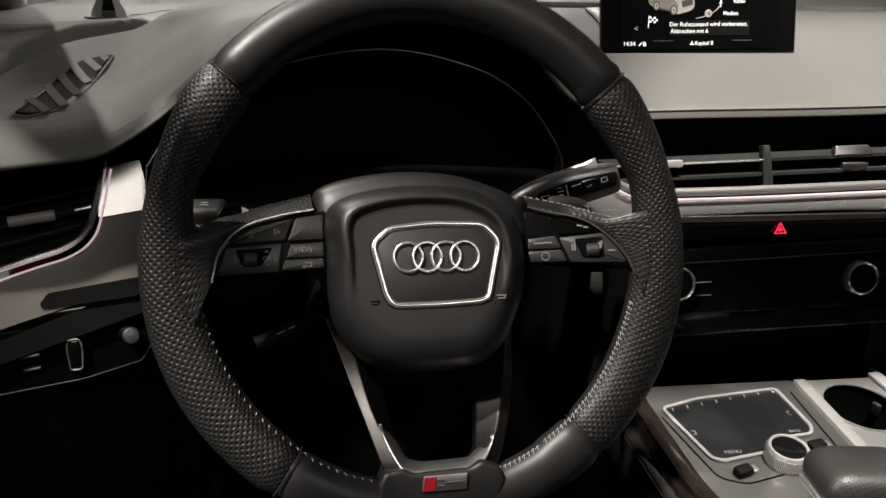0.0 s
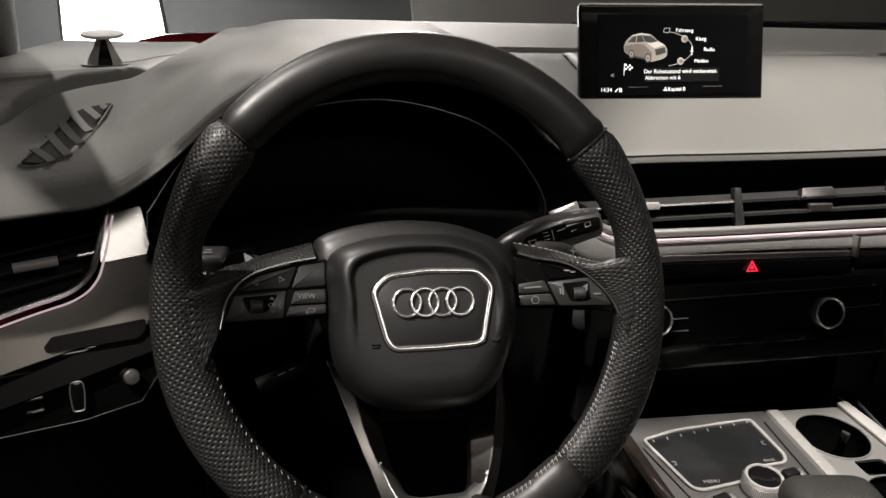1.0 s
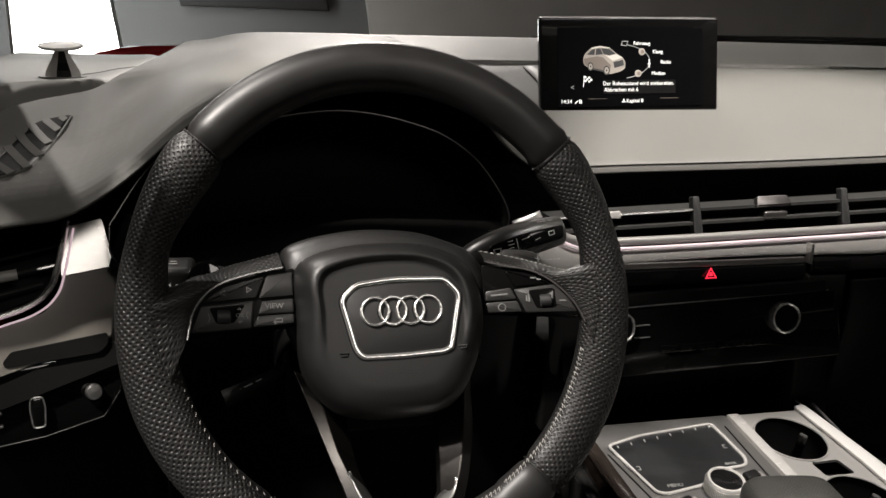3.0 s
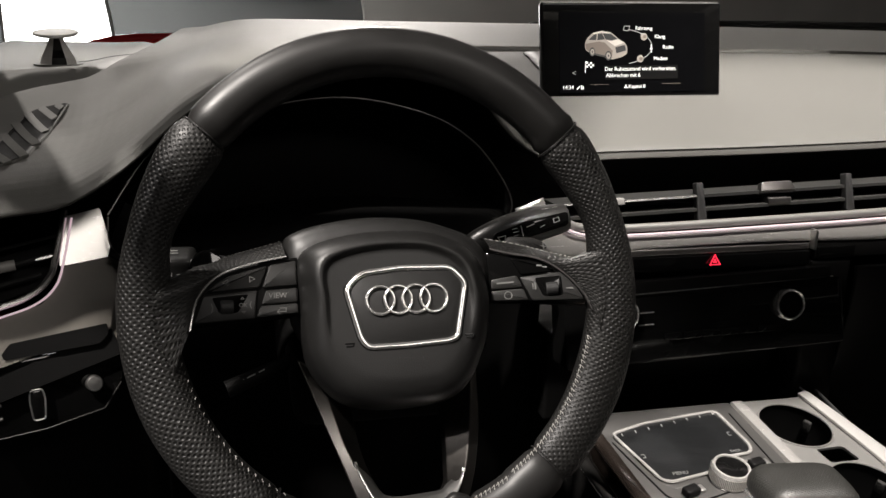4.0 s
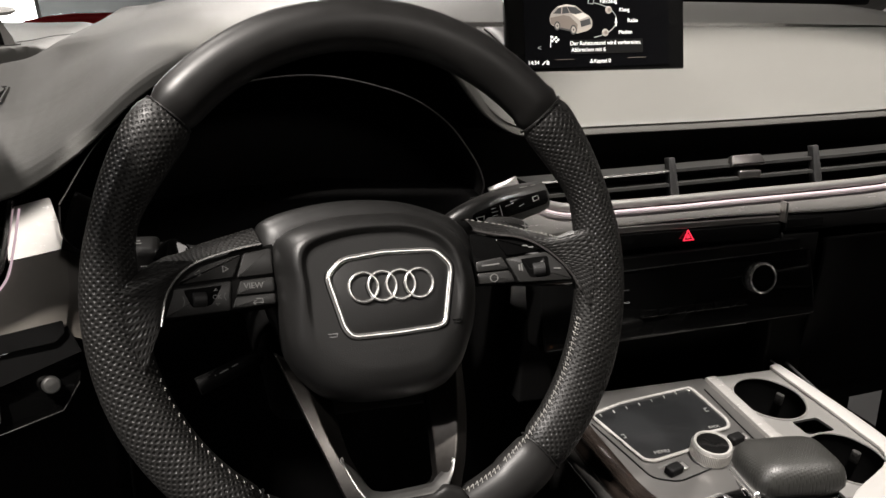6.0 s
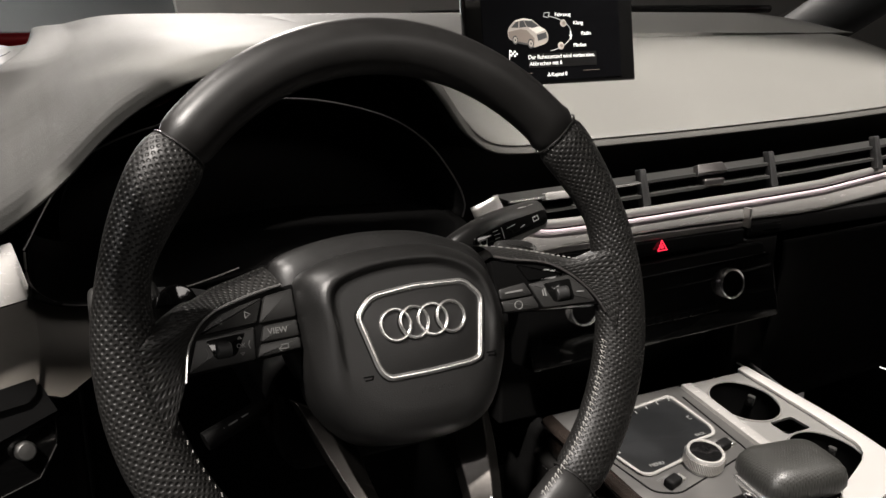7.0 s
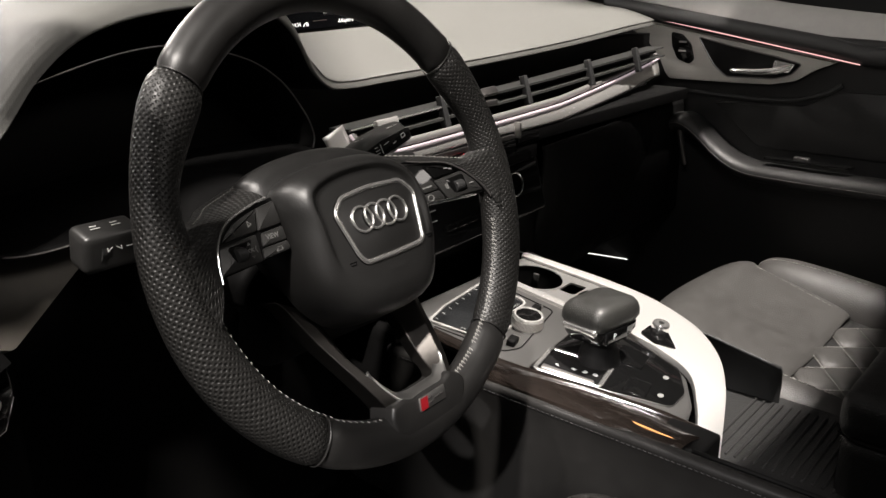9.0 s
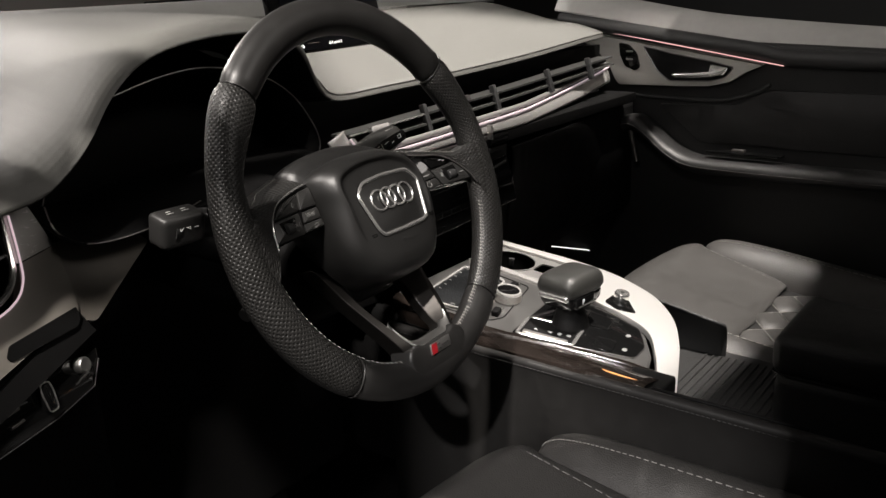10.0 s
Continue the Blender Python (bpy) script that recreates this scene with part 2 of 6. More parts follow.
def at_box(lo, hi, bevel=0.0, seg=3):
    c = [(a + b) / 2 for a, b in zip(lo, hi)]
    return box([b - a for a, b in zip(lo, hi)], Matrix.Translation(c), bevel, seg)


def prism(outline, z0, z1, m=None, bevel=0.0, seg=2):
    """An outline in the local plane, raised from z0 to z1, its upper edge rounded."""
    bm = bmesh.new()
    lo = [bm.verts.new((x, y, z0)) for x, y in outline]
    hi = [bm.verts.new((x, y, z1)) for x, y in outline]
    k = len(outline)
    top = bm.faces.new(hi)
    bm.faces.new(lo[::-1])
    for i in range(k):
        bm.faces.new((lo[i], lo[(i + 1) % k], hi[(i + 1) % k], hi[i]))
    bmesh.ops.recalc_face_normals(bm, faces=bm.faces)
    if bevel:
        bmesh.ops.bevel(bm, geom=list(top.edges), offset=bevel, segments=seg, profile=0.5, affect="EDGES")
    bm.transform(m or Matrix())
    return bm


def rounded(pts, r, n=4):
    """Round the corners of an outline."""
    out, k = [], len(pts)
    for i in range(k):
        a, b, c = (Vector(pts[(i + j) % k]) for j in (-1, 0, 1))
        d = min(r, (a - b).length * 0.45, (c - b).length * 0.45)
        p, q = b + (a - b).normalized() * d, b + (c - b).normalized() * d
        for s in range(n + 1):
            t = s / n
            out.append(tuple((1 - t) ** 2 * p + 2 * t * (1 - t) * b + t * t * q))
    return out


def tube(pts, r, seg=8, closed=False, flat=1.0, up=None):
    """A round or flattened bar along a line of points; r: one radius or one a point."""
    p = [Vector(q) for q in pts]
    k = len(p)
    rows = []
    for i in range(k):
        d = (p[(i + 1) % k] - p[i - 1]) if closed else (p[min(i + 1, k - 1)] - p[max(i - 1, 0)])
        d.normalize()
        u = Vector(up) if up else Vector((0, 0, 1) if abs(d.z) < 0.9 else (0, 1, 0))
        s = d.cross(u).normalized()
        u = s.cross(d).normalized()
        ri = r[i] if isinstance(r, (list, tuple)) else r
        rows.append([p[i] + ri * (math.cos(a) * s + flat * math.sin(a) * u) for a in (2 * math.pi * j / seg for j in range(seg))])
    return grid_mesh(rows, close_u=closed, close_v=True, cap=not closed)


def lathe(profile, m=None, seg=32):
    """A turned body from (radius, height) pairs."""
    rows = [[Vector((r * math.cos(2 * math.pi * j / seg), r * math.sin(2 * math.pi * j / seg), z)) for j in range(seg)] for r, z in profile]
    bm = grid_mesh(rows, close_v=True, cap=True)
    bm.transform(m or Matrix())
    return bm


def joined(bms):
    out = bmesh.new()
    for b in bms:
        me = bpy.data.meshes.new("joined")
        b.to_mesh(me)
        b.free()
        out.from_mesh(me)
        bpy.data.meshes.remove(me)
    return out


def plate(outline, holes, z0, z1, m=None):
    """A flat plate with round or shaped holes through it."""
    bm = bmesh.new()
    edges = []
    for loop in (outline, *holes):
        vs = [bm.verts.new((x, y, z1)) for x, y in loop]
        edges += [bm.edges.new((vs[k], vs[(k + 1) % len(vs)])) for k in range(len(vs))]
    bmesh.ops.triangle_fill(bm, use_beauty=True, edges=edges)
    r = bmesh.ops.extrude_face_region(bm, geom=list(bm.faces))
    bmesh.ops.translate(bm, verts=[v for v in r["geom"] if isinstance(v, bmesh.types.BMVert)], vec=(0, 0, z0 - z1))
    bm.transform(m or Matrix())
    return bm


def lettering(text, size, m, depth=0.0001):
    """Raised or printed words in the built-in font, in the plane of m."""
    c = bpy.data.curves.new("lettering", "FONT")
    c.body, c.size, c.extrude, c.align_x, c.align_y = text, size, depth, "CENTER", "CENTER"
    ob = bpy.data.objects.new("lettering", c)
    me = bpy.data.meshes.new_from_object(ob)
    bm = bmesh.new()
    bm.from_mesh(me)
    bm.transform(m)
    bpy.data.objects.remove(ob)
    bpy.data.meshes.remove(me)
    return bm


def frame_at(origin, x, y):
    """A plane's matrix from its origin and two directions."""
    x = Vector(x).normalized()
    y = (Vector(y) - Vector(y).dot(x) * x).normalized()
    z = x.cross(y)
    return Matrix((( x.x, y.x, z.x, origin[0]), (x.y, y.y, z.y, origin[1]), (x.z, y.z, z.z, origin[2]), (0, 0, 0, 1)))


def strokes(lines, w, h, m):
    """Small raised bars between pairs of points of a plane, for marks and signs."""
    out = []
    for (ax, ay), (bx, by) in lines:
        d = math.hypot(bx - ax, by - ay)
        out.append(box((d + w, w, h), m @ Matrix.Translation(((ax + bx) / 2, (ay + by) / 2, h / 2)) @ Matrix.Rotation(math.atan2(by - ay, bx - ax), 4, "Z")))
    return joined(out)

# ---------------------------------------------------------------- showroom
solid_thing("ground", at_box((-9, -9, -0.1), (9, 9, 0)), FLOORGREY, "grey polished showroom floor", "floor", kind="structure")
solid_thing("ceiling", at_box((-9, -9, 4.2), (9, 9, 4.3)), WALLDARK, "dark showroom ceiling", "ceiling", kind="structure")
solid_thing("wall_north", at_box((-9, 6.6, 0), (9, 6.8, 4.2)), WALLGREY, "grey painted showroom wall", "wall", kind="structure")
solid_thing("wall_south", at_box((-9, -9, 0), (9, -8.8, 4.2)), WALLDARK, "dark showroom wall", "wall", kind="structure")
solid_thing("wall_east", at_box((8.8, -8.8, 0), (9, 6.6, 4.2)), WALLDARK, "dark showroom wall", "wall", kind="structure")
solid_thing("wall_west", at_box((-9, -8.8, 0), (-8.8, 6.6, 4.2)), WALLGREY, "grey showroom wall", "wall", kind="structure")
solid_thing("trim", at_box((0.9, 6.5, 0), (8.8, 6.6, 4.2)), material("lighter_wall_panel", (0.6, 0.58, 0.54), 0.7, scale=5), "lighter grey wall panel", "wall panel", kind="structure")

lb = thing("lightbox", (-1.2, 5.1, 0), "tall white backlit display panel standing on the floor", "lightbox")
part("frame", joined([at_box((-1.49, 5.06, 0.0), (-1.472, 5.16, 3.0)), at_box((-0.822, 5.06, 0.0), (-0.810, 5.16, 3.0)), at_box((-1.472, 5.06, 2.97), (-0.822, 5.16, 3.0)), at_box((-1.472, 5.06, 0.0), (-0.822, 5.16, 0.1))]), SILL_LIT_GREY, lb, "pale grey frame", bevel=0.004)
part("diffuser", at_box((-1.472, 5.065, 0.1), (-0.822, 5.14, 2.97)), LIGHTBOX, lb, "glowing white face")
ws = thing("wall_screen", (0, 6.55, 0), "switched-off black screen on the showroom wall", "screen")
part("bezel", at_box((-0.50, 6.52, 1.535), (0.60, 6.60, 2.2), 0.01), WALLDARK, ws)
part("panel", at_box((-0.485, 6.515, 1.55), (0.585, 6.53, 2.18)), WALLDARK, ws, "matt black panel")

# ---------------------------------------------------------------- car body
body = thing("car_body", (0.39, 0, 0.3), "red car body with its bonnet, pillars and roof", "car")
part("bonnet", loft([[(x, 0.95, 1.246 + d + 0.02 * math.cos((x - 0.39) * 1.9)), (x, 1.3, 1.247 + d + 0.02 * math.cos((x - 0.39) * 1.9)), (x, 1.7, 1.19), (x, 2.1, 1.02)] for x, d in ((-0.50, -0.05), (-0.40, -0.035), (-0.31, 0.002), (-0.1, 0), (0.39, 0), (0.9, 0), (1.25, 0))]), RED_PAINT, body, "glossy red bonnet", solid=0.02)
part("cowl", at_box((-0.45, 0.84, 1.16), (1.25, 0.97, 1.215), 0.01), BLACK, body, "black plastic cowl")
for line in ([(-0.520, 0.76, 1.18), (-0.442, 0.50, 1.31), (-0.385, 0.25, 1.45), (-0.35, 0.02, 1.62)], [(1.25, 0.92, 1.20), (1.20, 0.45, 1.45), (1.13, 0.02, 1.62)]):
    part("windscreen_pillar", tube(catmull(line, 5), 0.040, 14, flat=1.4), DARK, body, "dark trimmed windscreen pillar")
# Second tube out of view, added to shade the dash top's front left.
part("pillar_blocker", tube(catmull([(-0.635, 0.78, 1.16), (-0.555, 0.50, 1.33), (-0.500, 0.25, 1.48), (-0.465, 0.02, 1.63)], 5), 0.055, 14, flat=1.3), RED_PAINT, body, "red tube added to shade the left dash")
LINER = material("grey_headliner_cloth", (0.30, 0.29, 0.27), 0.9, bump=0.3)
# Unseen roof pieces; the right panel is added to shade tray and storage box.
for name, lo, hi in (("roof_header", (-0.36, 0.0, 1.61), (1.14, 0.05, 1.64)), ("roof_rail", (-0.42, -0.26, 1.61), (-0.38, 0.0, 1.65)), ("roof_rail", (0.98, -0.26, 1.61), (1.14, 0.0, 1.65)), ("roof_rail", (-0.42, -1.34, 1.61), (-0.27, -0.26, 1.66)), ("roof_rail", (0.98, -1.34, 1.61), (1.14, -0.26, 1.66)), ("unseen_roof_panel", (-0.36, -1.9, 1.61), (1.14, -1.34, 1.66)), ("unseen_roof_panel", (0.36, -1.34, 1.61), (0.98, -0.315, 1.65))):
    part(name, at_box(lo, hi, 0.01), LINER, body, "unseen grey roof piece that shapes the light")
# Unseen pillar, added to keep the left lamps off the console's rear end.
part("unseen_door_pillar", loft([[(-0.50, -0.70, z), (-0.50, -0.55 + d, z), (-0.45, -0.55 + d, z), (-0.43, -0.70, z), (-0.50, -0.70, z)] for z, d in ((0.42, 0.02), (0.95, 0.0), (1.35, -0.015), (1.64, -0.03))], 2, 1), DARK, body, "unseen dark pillar added to cast shade", angle=30)
part("windscreen_seal", tube([(0.40, 0.93, 1.278), (0.7, 0.925, 1.288), (0.95, 0.915, 1.292), (1.19, 0.90, 1.294)], 0.009, 8), BLACK, body, "black windscreen seal")
part("firewall", at_box((-0.5, 0.86, 0.38), (1.28, 0.9, 1.2)), BLACK, body)
part("rear_wall", at_box((-0.5, -1.95, 0.38), (1.28, -1.9, 1.6)), CARPET, body)
part("door_sill", at_box((-0.52, -0.8, 0.34), (-0.42, 0.75, 0.50), 0.015), BLACK, body)
part("cabin_floor", at_box((-0.5, -1.95, 0.36), (1.28, 0.9, 0.40)), CARPET, body, "black carpet floor")
part("wing", at_box((-0.56, 0.75, 0.5), (-0.46, 1.9, 1.2), 0.03), RED_PAINT, body, "red front wing")
scr = solid_thing("windscreen", grid_mesh([[(-0.40, 0.93, 1.25), (0.39, 1.02, 1.25), (1.18, 0.93, 1.25)], [(-0.33, 0.05, 1.60), (0.39, 0.08, 1.615), (1.11, 0.05, 1.60)]]), GLASS, "clear sloping windscreen", "windscreen", kind="structure", solid=0.004)
scr.visible_shadow = False

# ---------------------------------------------------------------- dashboard
LIP = [(-0.44, 0.100, 1.150), (-0.34, 0.125, 1.146), (-0.285, 0.148, 1.147), (-0.245, 0.158, 1.153), (-0.20, 0.170, 1.180), (-0.155, 0.190, 1.218), (-0.11, 0.205, 1.243), (-0.06, 0.212, 1.256),
       (0.0, 0.215, 1.262), (0.05, 0.215, 1.260), (0.08, 0.216, 1.255), (0.106, 0.218, 1.243), (0.126, 0.222, 1.224), (0.145, 0.232, 1.203), (0.165, 0.243, 1.184), (0.195, 0.255, 1.166),
       (0.235, 0.262, 1.160), (0.30, 0.262, 1.161), (0.45, 0.262, 1.163), (0.65, 0.265, 1.168), (0.80, 0.270, 1.174), (0.92, 0.278, 1.179), (1.03, 0.292, 1.180)]


def pad_profile(x, y, z):
    """The dash top from its lip at (x, y, z) to the windscreen."""
    if x < -0.10:
        h = (z - 1.147) / 0.096
        h = min(max(h, 0), 1)
        prof = [(0.017 - 0.008 * h, 0.017 - 0.004 * h), (0.06 - 0.02 * h, 0.031 - 0.008 * h), (0.15 - 0.05 * h, 0.046 - 0.015 * h)]
        pts = [(x, y, z)] + [(x, y + a, z + b) for a, b in prof]
        far = 1.243 + 0.037 * h
        pts += [(x, 0.365 + 0.04 * h, 1.222 + 0.053 * h), (x, 0.42 + 0.06 * h, far - 0.004), (x, 0.62, far), (x, 0.86, far + 0.002)]
        return pts
    if x < 0.16:
        h = min(max((z - 1.19) / 0.07, 0), 1)
        top = 1.262 + 0.022 * h
        return [(x, y, z), (x, y + 0.008, z + 0.013), (x, y + 0.03, z + 0.012 + 0.006 + 0.006 * (1 - h)), (x, 0.31, z + 0.021 + 0.02 * (1 - h)), (x, 0.41, 1.238 + 0.045 * h), (x, 0.5, 1.25 + 0.034 * h), (x, 0.60, 1.258 + 0.026 * h), (x, 0.86, 1.28 + 0.005 * h)]
    return [(x, y, z), (x, y + 0.0015, z + 0.0065), (x, y + 0.0065, z + 0.0120), (x, y + 0.06, z + 0.0270), (x, 0.41, 1.2145), (x, 0.5, 1.236), (x, 0.60, 1.254), (x, 0.86, 1.262)]


dash = thing("dashboard", (0.39, 0.3, 1.0), "grey soft-touch dashboard with aluminium inlays and air vents", "dashboard")
pad_mesh = loft([pad_profile(*q) for q in LIP], 4, 4)
RIDGE = catmull([(-0.400, 0.18, 0), (-0.378, 0.235, 0), (-0.366, 0.270, 0), (-0.352, 0.308, 0), (-0.344, 0.330, 0), (-0.328, 0.354, 0), (-0.304, 0.369, 0), (-0.277, 0.377, 0), (-0.252, 0.386, 0), (-0.230, 0.408, 0), (-0.214, 0.46, 0), (-0.203, 0.56, 0), (-0.198, 0.70, 0), (-0.196, 0.90, 0)], 5)


def ridge_height(x, y):
    """The soft ridge that parts the driver's brow from the hollow at the pillar."""
    best = (9.0, 0.0)
    for a, b in zip(RIDGE, RIDGE[1:]):
        dx, dy = b.x - a.x, b.y - a.y
        k = min(max(((x - a.x) * dx + (y - a.y) * dy) / (dx * dx + dy * dy), 0), 1)
        ex, ey = x - a.x - k * dx, y - a.y - k * dy
        r = math.hypot(ex, ey)
        if r < best[0]:
            best = (r, math.copysign(r, dx * ey - dy * ex))
    d = best[1]
    ease = lambda k: k * k * (3 - 2 * k)
    side = ease(min(max((x + 0.262) / 0.034, 0), 1))  # 1 along the brow's flank, 0 along the groove
    flank = 0.008 * ease(min(max(1 + d / 0.045, 0), 1)) if d < 0 else 0.008 - 0.018 * ease(min(1, d / 0.011)) + 0.0065 * ease(min(max((d - 0.011) / 0.05, 0), 1))
    if d < 0.010:
        groove = 0.002 * ease(min(max(1 + d / 0.03, 0), 1)) - 0.009 * ease(min(max(d / 0.010, 0), 1))
    else:
        groove = -0.007 + 0.0135 * ease(min(1, (d - 0.010) / 0.009)) - 0.0055 * ease(min(max((d - 0.020) / 0.045, 0), 1))
    return flank * side + groove * (1 - side)


near = [f for f in pad_mesh.faces if f.calc_center_median().x < -0.13 and f.calc_center_median().y > 0.16]
bmesh.ops.subdivide_edges(pad_mesh, edges=list({e for f in near for e in f.edges}), cuts=4, use_grid_fill=True)
for v in pad_mesh.verts:
    if v.co.x < -0.13 and v.co.y > 0.16:
        fade = min(1, (-0.13 - v.co.x) / 0.03) * min(1, (v.co.y - 0.16) / 0.03)
        v.co.z += fade * ridge_height(v.co.x, v.co.y)
pad_tree = BVHTree.FromBMesh(pad_mesh)


def on_pad(x, y, lift=0.0):
    """The place on the dash top above (x, y)."""
    hit = pad_tree.ray_cast(Vector((x, y, 2.0)), Vector((0, 0, -1)))
    return (hit[0] or pad_tree.find_nearest(Vector((x, y, 1.23)))[0]) + Vector((0, 0, lift))


part("top_pad", pad_mesh, SOFT, dash, "grey soft-touch upper pad", solid=0.004)
part("rear_shelf", loft([[(x, 0.602 - 0.02 * max(0, x - 0.7), 1.2510), (x, 0.602 - 0.02 * max(0, x - 0.7), 1.2556), (x, 0.612, 1.2568), (x, 0.74, 1.275), (x, 0.88, 1.284)] for x in (0.10, 0.3, 0.6, 0.85, 1.08)], 3, 3), SOFT, dash, "grey shelf under the windscreen", solid=0.004)
lip_line = catmull(LIP, 4)
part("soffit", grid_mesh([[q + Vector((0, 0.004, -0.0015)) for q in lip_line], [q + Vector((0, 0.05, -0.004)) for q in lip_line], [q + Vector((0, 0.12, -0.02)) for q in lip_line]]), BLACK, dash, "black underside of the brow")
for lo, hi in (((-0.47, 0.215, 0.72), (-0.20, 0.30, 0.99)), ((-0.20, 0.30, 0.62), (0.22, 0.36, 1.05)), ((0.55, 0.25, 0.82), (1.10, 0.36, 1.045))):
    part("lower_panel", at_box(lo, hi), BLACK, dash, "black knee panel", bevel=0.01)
# Black sheet added for the dark void right of the climate panel.
part("void_fascia", loft([[(x, y, 1.045), (x, y - 0.002, 1.02), (x, y + 0.01, 0.93), (x, y + 0.03, 0.82)] for x, y in ((0.552, 0.212), (0.75, 0.225), (0.95, 0.250), (1.075, 0.275))], 3, 3), BLACK, dash, "black sheet filling the dark void", solid=0.006)
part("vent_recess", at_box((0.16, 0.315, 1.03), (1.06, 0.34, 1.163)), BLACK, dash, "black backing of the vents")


def rise(x):
    return 0.034 * (x - 0.28)


# long vent: two blades, tabs and slider
for z, y0 in ((1.120, 0.243), (1.106, 0.239)):
    line = [(x, y0 + 0.004 * (x > 0.6) * (x - 0.6) / 0.1, z + rise(x)) for x in (0.205, 0.30, 0.45, 0.60, 0.75, 0.90, 1.0)]
    part("vent_blade", grid_mesh([[(x, y - 0.003, zz + 0.0016), (x, y - 0.003, zz - 0.0016), (x, y + 0.03, zz - 0.003), (x, y + 0.03, zz + 0.000)] for x, y, zz in line], close_v=True, cap=True), material("satin_black_blade", (0.11, 0.11, 0.106), 0.36, 0.7) if z > 1.11 else bpy.data.materials["satin_black_blade"], dash, "satin grey vent blade", angle=25)
for x in (0.370, 0.551, 0.727, 0.884):
    r = rise(x)
    part("vent_tab", prism(rounded([(-0.0045, -0.021), (0.0065, -0.021), (0.0025, 0.020), (-0.0055, 0.020)], 0.002), 0, 0.009, frame_at((x, 0.245 + 0.02 * max(0, x - 0.6), 1.113 + r), (1, 0, 0), (0, 0.25, 1)), 0.0015), DARK, dash, "ribbed dark vent tab")
part("vent_slider", joined([prism(rounded([(-0.022, 0), (0.022, 0), (0.017, 0.012), (-0.019, 0.012)], 0.002), 0, 0.008, frame_at((0.462, 0.243, 1.123), (1, 0, 0.03), (0, 0.5, 1)), 0.002), at_box((0.450, 0.235, 1.112), (0.478, 0.250, 1.120), 0.002)]), DARKMETAL, dash, "satin metal air slider")
part("blade_edge", tube([(x, 0.2395, 1.120 + rise(x)) for x in (0.207, 0.26, 0.33, 0.372)], 0.0013, 6), CHROME, dash, "bright blade edge")
part("vent_slider", prism(rounded([(-0.018, -0.004), (0.018, -0.004), (0.018, 0.004), (-0.018, 0.004)], 0.002), 0, 0.008, frame_at((0.262, 0.241, 1.119), (1, 0, 0.02), (0, 0.3, 1)), 0.0015), DECOR, dash, "bright metal air slider")

# long inlay with its upturned end
upper = [(1.04, 1.118), (0.9, 1.108), (0.75, 1.100), (0.583, 1.0935), (0.45, 1.090), (0.35, 1.0875), (0.27, 1.0865), (0.235, 1.088), (0.212, 1.096), (0.198, 1.110), (0.190, 1.128)]
lower = [(1.04, 1.090), (0.9, 1.081), (0.75, 1.076), (0.583, 1.072), (0.45, 1.0745), (0.35, 1.0735), (0.27, 1.071), (0.235, 1.068), (0.200, 1.069), (0.172, 1.090), (0.160, 1.118)]


def fascia_y(x, z):
    return 0.217 + 0.26 * (z - 1.06) + 0.13 * max(0, x - 0.62)


up_l, lo_l = catmull([(x, 0, z) for x, z in upper], 4), catmull([(x, 0, z) for x, z in lower], 4)
part("long_inlay", grid_mesh([[Vector((a.x + (b.x - a.x) * k, fascia_y(a.x, a.z + (b.z - a.z) * k) - 0.0012 * math.sin(math.pi * k), a.z + (b.z - a.z) * k)) for k in (0, 0.2, 0.5, 0.8, 1)] for a, b in zip(up_l, lo_l)]), DECOR, dash, "brushed aluminium inlay strip", solid=0.004)
part("inlay_edge", tube([(q.x, fascia_y(q.x, q.z) - 0.003, q.z + 0.0015) for q in up_l[:38]], 0.0016, 8), AMBIENT_DIM, dash, "lit chrome edge")
part("inlay_step", at_box((0.20, 0.2195, 1.0645), (0.497, 0.25, 1.0715), 0.0015), DARKMETAL, dash, "dark metal step")
part("inlay_edge", tube([(q.x, fascia_y(q.x, q.z) + 0.003, q.z + 0.0075) for q in up_l[:36]], 0.0045, 10), CUPPLATE, dash, "grey rounded ledge")
part("inlay_joint", at_box((0.4975, 0.212, 1.0655), (0.5005, 0.222, 1.0875)), SATIN, dash, "bright joint of the inlay")
part("under_inlay", at_box((0.20, 0.219, 1.046), (0.50, 0.30, 1.0635), 0.002), PIANO, dash, "glossy black button strip")
part("under_inlay", at_box((0.507, 0.221, 1.052), (1.04, 0.30, 1.071), 0.002), BLACK, dash, "black strip")
part("small_slot", at_box((0.509, 0.2195, 1.057), (0.556, 0.224, 1.0665), 0.001), PIANO, dash, "glossy black sensor slot")

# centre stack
# Black filler added to hide the climate panel's lit side in darkness.
part("stack_filler", at_box((0.505, 0.222, 0.80), (0.556, 0.36, 1.050), 0.004), BLACK, dash, "black filler beside the centre stack")
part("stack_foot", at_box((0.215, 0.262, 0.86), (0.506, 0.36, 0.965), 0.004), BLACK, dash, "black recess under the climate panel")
stack_m = frame_at((0.38, 0.206, 1.02), (1, 0, 0.02), (0, 0.2, 1))
part("grey_band", prism([(-0.13, 0.022), (0.14, 0.024), (0.14, 0.012), (-0.13, 0.010)], -0.02, 0.002, stack_m, 0.001), BLACK, dash, "black band under the buttons")
part("climate_panel", prism(rounded([(-0.17, 0.008), (0.155, 0.012), (0.160, -0.062), (-0.17, -0.066)], 0.006), -0.04, 0, stack_m, 0.002), PIANO, dash, "glossy black climate panel")
part("panel_line", prism([(-0.10, 0.0085), (0.143, 0.0125), (0.143, 0.0135), (-0.10, 0.0095)], -0.001, 0.0018, stack_m), SATIN, dash, "thin bright line")
